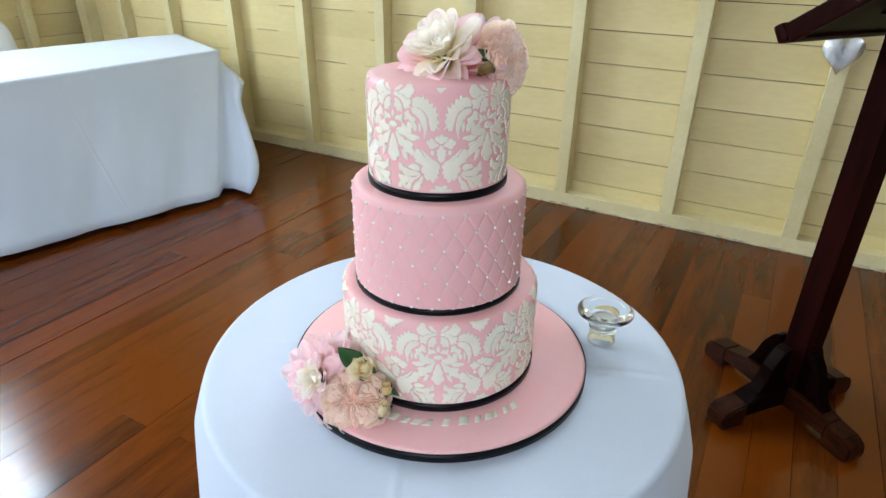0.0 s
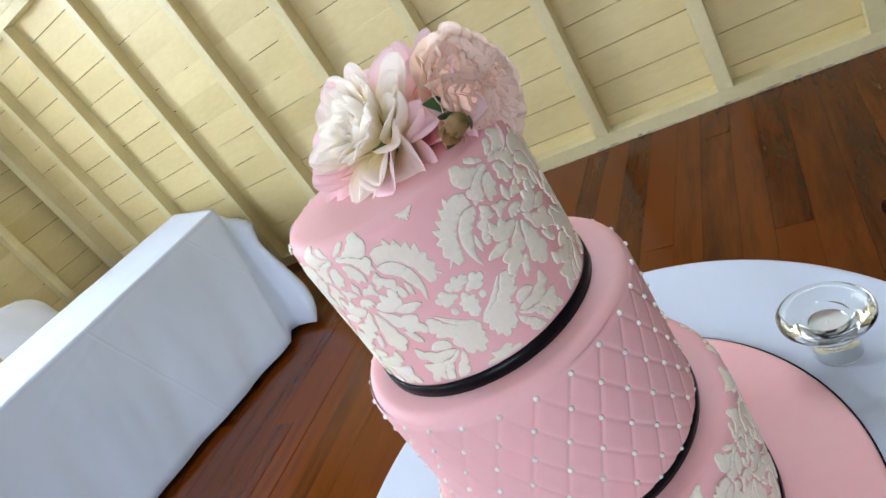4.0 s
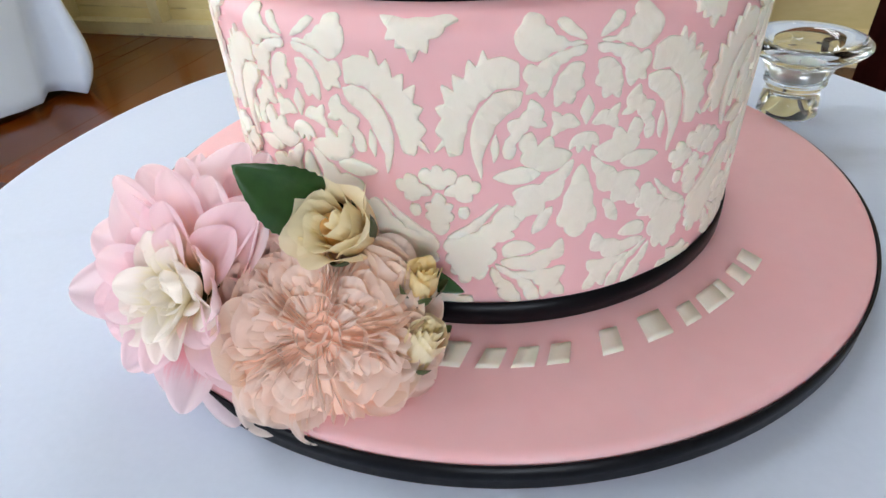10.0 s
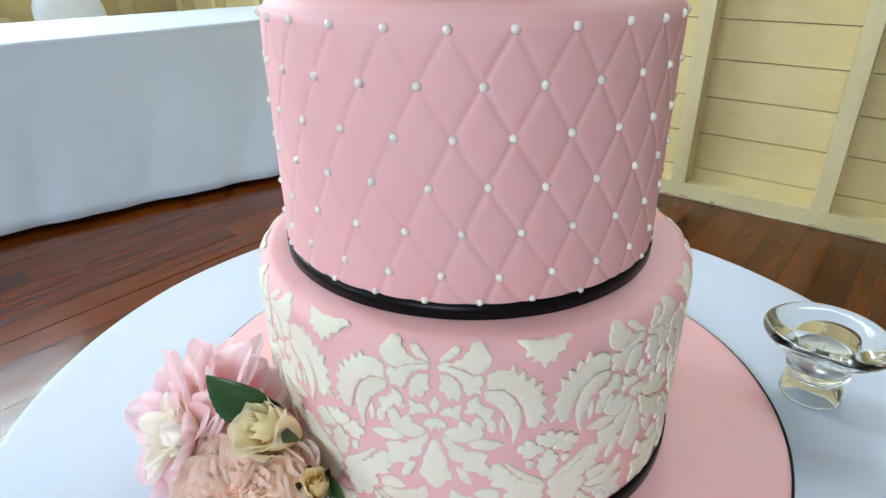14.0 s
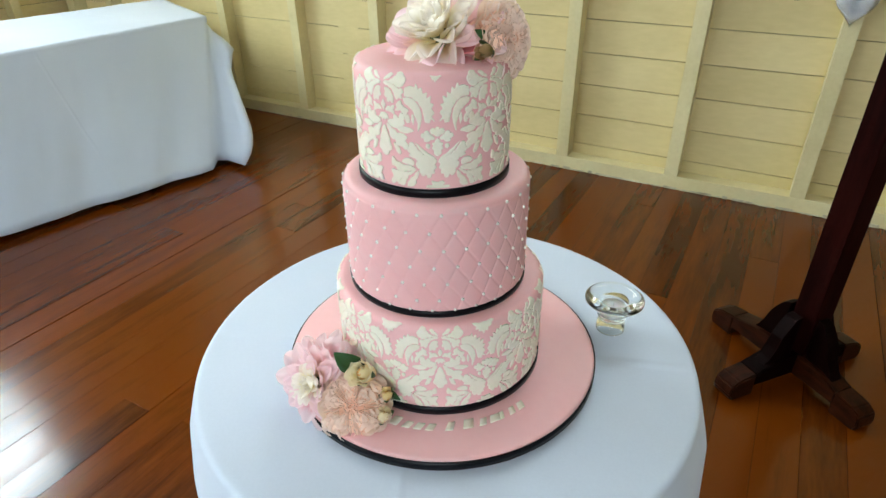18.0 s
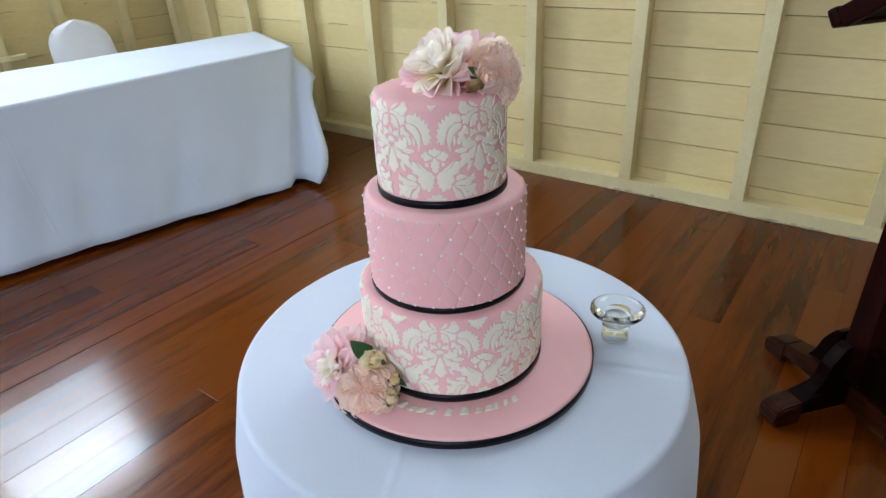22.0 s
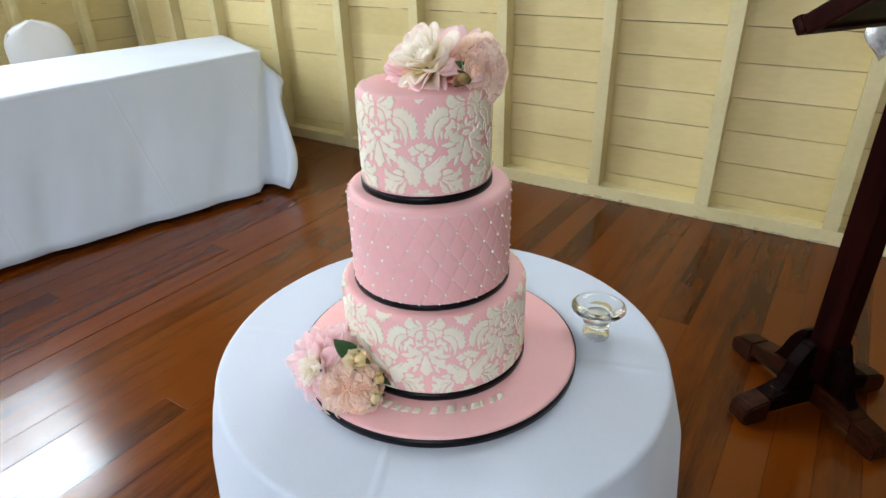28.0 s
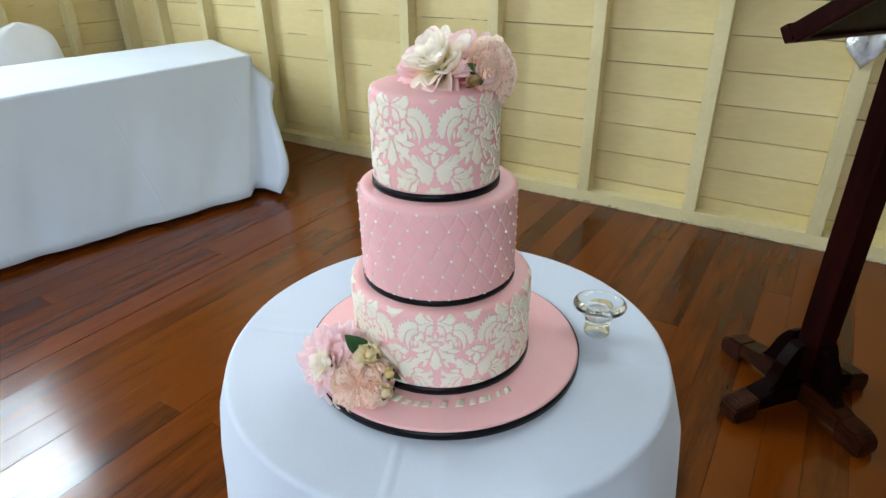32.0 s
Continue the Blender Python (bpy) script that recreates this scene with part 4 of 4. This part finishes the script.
ROSE_IN = coloured([petal_mesh("petal", 0.026, 0.025, 0.22, 0.25, 0.11, 0.3, s, 12, 12, 0.5, 0.72) for s in (11, 12, 13, 14)], PEACH_PETAL)
ROSE_OUT = coloured([petal_mesh("petal", 0.044, 0.046, 0.28, 0.55, 0.05, 0.15, s, 10, 12, 0.4, 0.7) for s in (21, 22, 23)], ROSE_OUTER)


def crown(r):
    """Height of the rose's face at a distance from its eye: a dimple, a full ring, then falling to the rim."""
    return -0.004 - 0.006 * math.exp(-(r / 0.007) ** 2) - 0.020 * (r / 0.043) ** 2.6


def folded_petal(r1, r2, half, seed):
    """A petal doubled back on itself: out from the eye, round, and back, standing on edge with a rolled ruffled lip."""
    rng = random.Random(seed)
    ph, ph2 = rng.uniform(0, 6.28), rng.uniform(0, 6.28)
    skew, lift = rng.uniform(-0.16, 0.16), rng.uniform(-0.0016, 0.0016)
    bm = bmesh.new()
    uv = bm.loops.layers.uv.new("uv")
    n, m = 26, 5
    cols = []
    for i in range(n + 1):
        s = i / n
        r = r1 + (r2 - r1) * math.sin(math.pi * s) ** 0.42
        a = half * math.cos(math.pi * s) * (0.45 + 0.55 * (r / r2)) + skew * (r / r2) + 0.07 * math.sin(s * 9 + ph)
        r *= 1 + 0.05 * math.sin(s * 13 + ph2) + 0.03 * math.sin(s * 27 + ph)
        top = crown(r) + lift + 0.0016 * math.sin(s * 17 + ph) + 0.0010 * math.sin(s * 31 + ph2)
        outward = 1 if abs(s - 0.5) < 0.5 else 0
        col = []
        for k in range(m + 1):
            t = k / m
            lip = 0.0048 * max(0, t - 0.4) / 0.6
            rr = r - 0.003 * (1 - t) + lip * outward * (0.4 + 0.6 * math.sin(math.pi * s))
            aa = a + (0.05 * math.cos(math.pi * s)) * t
            z = top - 0.0062 * (1 - t) ** 0.9 - (0.0009 if k == m else 0)
            col.append((bm.verts.new((rr * math.sin(aa), rr * math.cos(aa), z)), (s, 0.35 + 0.65 * t)))
        cols.append(col)
    for a, c in zip(cols, cols[1:]):
        for k in range(m):
            q = (a[k], c[k], c[k + 1], a[k + 1])
            f = bm.faces.new([v for v, _ in q])
            for loop, (_, st) in zip(f.loops, q):
                loop[uv].uv = st
    for face in bm.faces:
        face.smooth = True
    me = bpy.data.meshes.new("petal")
    bm.to_mesh(me)
    bm.free()
    me.materials.append(PEACH_PETAL)
    return me


ROSE_LOOPS = []
fold_rng = random.Random(77)
for quarter in range(5):
    # petals folded one inside the other, five nests round the eye
    turn = 2 * math.pi * quarter / 5 + fold_rng.uniform(-0.18, 0.18)
    for k in range(9):
        reach = 0.0425 * (1 - 0.088 * k) * fold_rng.uniform(0.93, 1.05)
        ROSE_LOOPS.append((folded_petal(min(0.003 + 0.0036 * k, reach * 0.62), reach, 0.66 - 0.046 * k, 31 * quarter + k), turn + fold_rng.uniform(-0.10, 0.10)))
    for k in range(3):
        ROSE_LOOPS.append((folded_petal(0.006 + 0.004 * k, 0.040 - 0.007 * k, 0.20 - 0.05 * k, 400 + 31 * quarter + k), turn + math.pi / 5))


def garden_rose(place, axis, size, seed, label, spin=0):
    """A full cup of crowded ruffled petals, folded in quarters round a small open eye, in a bowl of broad outer petals."""
    rng = random.Random(seed)
    f = thing("garden_rose", facing(place, axis, spin), label, "flower")
    for n, r, h, o, s in ((11, 0.016, -0.034, 72, 0.74), (10, 0.015, -0.038, 84, 0.78), (9, 0.013, -0.042, 96, 0.80)):
        petal_ring(f, ROSE_OUT, None, n, r * size, h * size, o, s * size, rng, 0.6, "outer_petal")
    for n, r, h, o, s in ((6, 0.002, -0.017, 20, 0.40), (8, 0.006, -0.016, 34, 0.44), (10, 0.011, -0.015, 46, 0.46), (15, 0.026, -0.026, 62, 0.80), (17, 0.029, -0.030, 78, 0.86)):
        petal_ring(f, ROSE_IN, None, n, r * size, h * size, o, s * size, rng, 1.3)
    for me, a in ROSE_LOOPS:
        p = part_of("petal", me, None, f)
        p.matrix_local = Matrix.Rotation(a, 4, "Z") @ Matrix.Diagonal((size, size, size, 1))
    # solid pale fill added close under the petals, brightening the gaps between them
    bm = bmesh.new()
    lathe(bm, [(0, -0.042 * size), (0.012 * size, -0.041 * size), (0.032 * size, -0.034 * size)] + [(q * size, (crown(q) - 0.0032) * size) for q in (0.038, 0.032, 0.025, 0.017, 0.009, 0.004)] + [(0, -0.0145 * size)], 24)
    part("flower_heart", bm, PEACH_FILL, f, "pale peach fill that keeps the petal gaps bright")
    return f


def wrapped_petal(turn, span, wide, tall, flare, seed):
    """A petal wrapped round an egg-shaped bud, its lip turned a little outward."""
    rng = random.Random(seed)
    ph = rng.uniform(0, 6)
    bm = bmesh.new()
    uv = bm.loops.layers.uv.new("uv")
    rows = []
    for j in range(11):
        t = j / 10
        row = []
        for i in range(13):
            s = 2 * i / 12 - 1
            top = tall * (1 - 0.30 * abs(s) ** 2.5 + 0.03 * math.sin(s * 6 + ph))
            z = -0.016 + (top + 0.016) * t
            r = wide * (0.35 + 0.65 * math.sin(math.pi * (0.12 + 0.62 * t)) ** 0.8) + flare * max(0, t - 0.72) ** 1.3 * (1 + 0.4 * math.sin(s * 5 + ph))
            r += 0.0022 * s + 0.0003 * math.sin(s * 9 + t * 4 + ph)
            a = turn + span / 2 * s * (0.55 + 0.45 * math.sin(math.pi * min(0.5, t)))
            row.append((bm.verts.new((r * math.cos(a), r * math.sin(a), z)), (0.5 + s / 2, t)))
        rows.append(row)
    for a, c in zip(rows, rows[1:]):
        for k in range(12):
            q = (a[k], a[k + 1], c[k + 1], c[k])
            f = bm.faces.new([v for v, _ in q])
            for loop, (_, st) in zip(f.loops, q):
                loop[uv].uv = st
    return bm


def bud(place, axis, size, seed, label, sepals=4, opened=1.0, paint=None):
    rng = random.Random(seed)
    f = thing("rose_bud", facing(place, axis), label, "flower bud")
    scale = Matrix.Diagonal((size, size, size, 1))
    for n, wide, tall, flare in ((2, 0.005, 0.016, 0.0), (3, 0.0085, 0.0175, 0.01), (3, 0.012, 0.0165, 0.025), (4, 0.0155, 0.013, 0.045)):
        a0 = rng.uniform(0, 6)
        for k in range(n):
            bm = wrapped_petal(a0 + k * 2 * math.pi / n, 2.6 if n < 4 else 2.1, wide * (0.55 + 0.45 * opened), tall + rng.uniform(-0.0015, 0.0015) + 0.004 * (1 - opened), flare * opened, seed * 10 + k)
            part("petal", bm, paint or BUFF_PETAL, f).matrix_local = scale
    bm = bmesh.new()
    lathe(bm, [(0, -0.019 * size), (0.005 * size, -0.018 * size), (0.0085 * size, -0.014 * size), (0.009 * size, -0.004 * size), (0.005 * size, 0.009 * size), (0, 0.012 * size)], 20)
    part("bud_heart", bm, paint or BUFF_PETAL, f, "closed buff heart")
    for k in range(sepals):
        me = petal_mesh("sepal", 0.030 * size, 0.010 * size, 0.3, 0.3, 0.05, 0, 40 + k, 4, 6, 0.6, 0.9, 1.4)
        p = part_of("sepal", me, STEM, f, "green sepal")
        p.matrix_local = Matrix.Rotation(k * 6.283 / sepals + 0.3, 4, "Z") @ Matrix.Translation((0, 0.008 * size, -0.020 * size)) @ Matrix.Rotation(radians(64), 4, "X")
    return f


def rose_leaf(tip, root, up, wide, label):
    """A serrated leaf with a folded midrib."""
    tip, root = Vector(tip), Vector(root)
    axis = tip - root
    long = axis.length
    side = axis.cross(Vector(up)).normalized()
    normal = side.cross(axis).normalized()
    bm = bmesh.new()
    rows = []
    for j in range(25):
        t = j / 24
        w = wide / 2 * math.sin(math.pi * t ** 0.8) ** 0.85 * (1 + 0.05 * ((j % 2) - 0.5))
        c = root + axis * t + normal * (0.10 * long * math.sin(math.pi * t) * 0.6)
        rows.append([bm.verts.new(c + side * (w * s) + normal * (abs(s) * w * 0.28)) for s in (-1, -0.5, 0, 0.5, 1)])
    for a, c in zip(rows, rows[1:]):
        for k in range(4):
            bm.faces.new((a[k], a[k + 1], c[k + 1], c[k]))
    bmesh.ops.remove_doubles(bm, verts=bm.verts, dist=1e-6)
    ob = tagged(part("rose_leaf", bm, LEAF), label, "leaf")
    ob.modifiers.new("thickness", "SOLIDIFY").thickness = 0.0005
    return ob


dahlia((0.003, -0.006, 1.243), (-0.42, -0.50, 0.77), 1.26, 5, 5, "large cream and blush pink dahlia lying on the top tier")
garden_rose((0.099, -0.028, 1.245), (0.82, -0.53, 0.16), 0.96, 6, "ruffled peach garden rose at the rim of the top tier", 20)
bud((0.060, -0.066, 1.238), (-0.35, -0.9, 0.1), 0.75, 7, "closed olive brown rose bud between the two top flowers", 3, 0.1, OLIVE_PETAL)
rose_leaf((0.048, -0.050, 1.258), (0.066, -0.030, 1.238), (0, -0.8, 0.6), 0.014, "dark green leaf tucked behind a bud")
dahlia((-0.160, -0.138, 0.802), (-0.50, -0.70, 0.50), 0.98, 15, 3, "pink dahlia with a cream heart leaning on the cake board", 40, 20)
garden_rose((-0.100, -0.188, 0.809), (-0.03, -0.76, 0.62), 1.05, 16, "full peach garden rose lying on the cake board", 10)
bud((-0.087, -0.152, 0.836), (-0.30, -0.62, 0.72), 1.02, 17, "half-open buff rose bud leaning on the bottom tier", 4, 0.75)
bud((-0.055, -0.162, 0.810), (0.15, -0.30, 0.92), 0.66, 18, "small closed yellow bud with green sepals", 5, 0.2, YELLOW_PETAL)
bud((-0.058, -0.178, 0.788), (0.35, -0.35, 0.85), 0.85, 19, "faded buff bud under the rose", 3, 0.15)
rose_leaf((-0.123, -0.155, 0.872), (-0.093, -0.139, 0.834), (-0.2, -0.8, 0.6), 0.030, "glossy dark green rose leaf")
rose_leaf((-0.036, -0.162, 0.802), (-0.060, -0.150, 0.806), (0, -0.5, 0.8), 0.010, "narrow green leaf beside the small bud")

# ---- glass candle holder ----
holder = thing("candle_holder", pose(0.278, 0.092, TOP + 0.0012), "clear glass tealight holder with a wide flared rim", "candle holder")
bm = bmesh.new()
lathe(bm, [(0, 0.0185), (0.0115, 0.0185), (0.0135, 0.0165), (0.0195, 0.0015), (0.0210, 0.0), (0.0232, 0.0002), (0.0240, 0.0018), (0.0228, 0.012), (0.0216, 0.0225), (0.0222, 0.0255), (0.0243, 0.0270), (0.0243, 0.0288), (0.0236, 0.0300),
           (0.0250, 0.036), (0.0275, 0.0425), (0.0350, 0.0495), (0.0445, 0.0548), (0.0478, 0.0585), (0.0476, 0.0615), (0.0445, 0.0640), (0.0370, 0.0632), (0.0285, 0.0608), (0.0242, 0.0580), (0.0228, 0.0545), (0.0224, 0.0320), (0.0214, 0.0302), (0, 0.0302)], 96)
part("glass_body", bm, GLASS, holder, "clear moulded glass")
bm = bmesh.new()
lathe(bm, [(0, 0.0306), (0.0196, 0.0306), (0.0200, 0.0312), (0.0200, 0.0470), (0.0194, 0.0470), (0.0194, 0.0316), (0, 0.0316)], 48)
part("tealight_cup", bm, TIN, holder, "thin metal cup")
bm = bmesh.new()
lathe(bm, [(0, 0.0319), (0.0190, 0.0319), (0.0192, 0.0450), (0.0180, 0.0444), (0.004, 0.0440), (0, 0.0440)], 40)
part("candle_wax", bm, WAX, holder, "white wax")
bm = bmesh.new()
lathe(bm, [(0, 0.0441), (0.0008, 0.0441), (0.0007, 0.051), (0, 0.051)], 8)
part("wick", bm, WAX, holder)

# ---- lectern ----
LECT = pose(1.058, 0.893, 0, 0, 0, 27.5)   # local x along one pair of feet, y along the other
lectern = thing("lectern", LECT, "dark red-brown stained timber lectern on a cross base", "lectern")
boxed("post", (-0.027, 0.049, -0.044, 0.032, 0.11, 1.255), LECTERN_POST, lectern, 0.004, "square stained post")


def foot(turn, long, name="foot"):
    """A shaped foot: thick worn toe, low step, and a curved bracket up to the post."""
    bm = bmesh.new()
    side = []
    prof = [(0.03, 0.035), (long - 0.091, 0.035), (long - 0.091, 0.080), (0.12, 0.105), (0.03, 0.11)]
    toe = [(long - 0.095, 0.0), (long - 0.01, 0.0), (long, 0.02), (long - 0.005, 0.055), (long - 0.03, 0.072), (long - 0.095, 0.083)]
    block = bmesh.new()
    ends = [[block.verts.new((x, y, z)) for x, z in toe] for y in (-0.0365, 0.0365)]
    block.faces.new(ends[0])
    block.faces.new(ends[1][::-1])
    for i in range(6):
        block.faces.new((ends[0][i], ends[1][i], ends[1][i - 5], ends[0][i - 5]))
    bmesh.ops.bevel(block, geom=block.edges[:], offset=0.005, segments=2, affect="EDGES")
    part("toe", block, LECTERN_WORN, lectern, "scuffed orange-brown toe", smooth=False).matrix_local = Matrix.Rotation(radians(turn), 4, "Z")
    for y in (-0.036, 0.036):
        side.append([bm.verts.new((x, y, z)) for x, z in prof])
    bm.faces.new(side[0])
    bm.faces.new(side[1][::-1])
    for i in range(len(prof)):
        j = (i + 1) % len(prof)
        bm.faces.new((side[0][i], side[1][i], side[1][j], side[0][j]))
    bmesh.ops.bevel(bm, geom=bm.edges[:], offset=0.004, segments=2, affect="EDGES")
    worn = turn in (90, 270)
    f = part(name, bm, LECTERN_WORN if worn else LECTERN_WOOD, lectern, "worn orange-brown foot" if worn else "dark varnished foot", smooth=False)
    f.matrix_local = Matrix.Rotation(radians(turn), 4, "Z")
    bm = bmesh.new()
    side = []
    prof = [(0.05, 0.10), (0.155, 0.092), (0.135, 0.112), (0.120, 0.145), (0.112, 0.185), (0.095, 0.215), (0.075, 0.245), (0.05, 0.255)]
    for y in (-0.021, 0.021):
        side.append([bm.verts.new((x, y, z)) for x, z in prof])
    bm.faces.new(side[0])
    bm.faces.new(side[1][::-1])
    for i in range(len(prof)):
        j = (i + 1) % len(prof)
        bm.faces.new((side[0][i], side[1][i], side[1][j], side[0][j]))
    bmesh.ops.bevel(bm, geom=bm.edges[:], offset=0.002, segments=1, affect="EDGES")
    part("bracket", bm, LECTERN_WOOD, lectern, "curved timber bracket", smooth=False).matrix_local = Matrix.Rotation(radians(turn), 4, "Z")


for turn, long in ((90, 0.32), (180, 0.285), (270, 0.275), (0, 0.285)):
    foot(turn, long)
DESK = Matrix.Translation((0, 0.0, 1.285)) @ Matrix.Rotation(radians(6), 4, "Z") @ Matrix.Rotation(radians(-34), 4, "X")
boxed("desk_board", (-0.26, 0.26, -0.23, 0.175, -0.012, 0.012), LECTERN_WOOD, lectern, 0.004, m=DESK)
boxed("book_ledge", (-0.262, 0.262, 0.170, 0.198, -0.020, 0.028), LECTERN_POST, lectern, 0.011, m=DESK)
for x in (-0.262, 0.240):
    boxed("desk_edge", (x, x + 0.022, -0.23, 0.168, -0.030, 0.020), LECTERN_POST, lectern, 0.006, m=DESK)
boxed("desk_cleat", (-0.05, 0.05, -0.08, 0.06, 1.235, 1.272), LECTERN_WOOD, lectern, 0.004)

# ---- hanging heart ----
heart = thing("hanging_heart", HALL @ pose(1.170, -0.014, 0.948), "hammered silver metal heart hanging on a wall stud", "heart ornament")
bm = bmesh.new()
n = 140
outline = []
for k in range(n):
    a = 2 * math.pi * k / n
    outline.append((0.0050 * 16 * math.sin(a) ** 3, 0.0058 * (13 * math.cos(a) - 5 * math.cos(2 * a) - 2 * math.cos(3 * a) - math.cos(4 * a)) + 0.03))
rings = []
for q in range(36):
    s = 1 - q / 35.8
    row = []
    for k, (x, z) in enumerate(outline):
        dent = 0.0045 * math.sin(x * s * 480) * math.sin(z * s * 560)
        row.append(bm.verts.new((x * s, -0.030 * (1 - s * s) - dent * (1 if q else 0), z * s)))
    rings.append(row)
for a, c in zip(rings, rings[1:]):
    for k in range(n):
        bm.faces.new((a[k], a[(k + 1) % n], c[(k + 1) % n], c[k]))
bm.faces.new(rings[-1])
bm.faces.new(rings[0][::-1])
part("heart_shell", bm, SILVER, heart, "dimpled silver shell")
boxed("hanging_cord", (-0.0015, 0.0015, -0.004, -0.001, 0.05, 0.22), STRING, heart)

# ---- floor boards, last: each its own strip ----
rng = random.Random(12)
x, made = WEST - 0.1, {}
while x < EAST - 0.02:
    w = rng.choice((0.105, 0.118, 0.126))
    y = SOUTH
    while y < 0.08:
        long = rng.choice((1.3, 1.9, 2.6, 3.4, 4.2))
        if y == SOUTH:
            long *= rng.uniform(0.4, 1.0)
        e = min(y + long, 0.088)
        key = (w, round(e - y, 2))
        if key not in made:
            bm = bmesh.new()
            box(bm, 0, w - 0.0008, 0.0, round(e - y, 2) - 0.0008, -0.022, 0.0, bevel=0.0007)
            me = bpy.data.meshes.new("floor_board")
            bm.to_mesh(me)
            bm.free()
            made[key] = me
        p = part_of("floor_board", made[key], FLOOR_WOOD, floor, smooth=False)
        p.location = (x, y, rng.uniform(-0.0006, 0.0))
        p.rotation_euler = (rng.uniform(-0.0012, 0.0012) / max(1.0, e - y), rng.uniform(-0.013, 0.013), 0)
        y = e
        if e > 0.08:
            break
    x += w
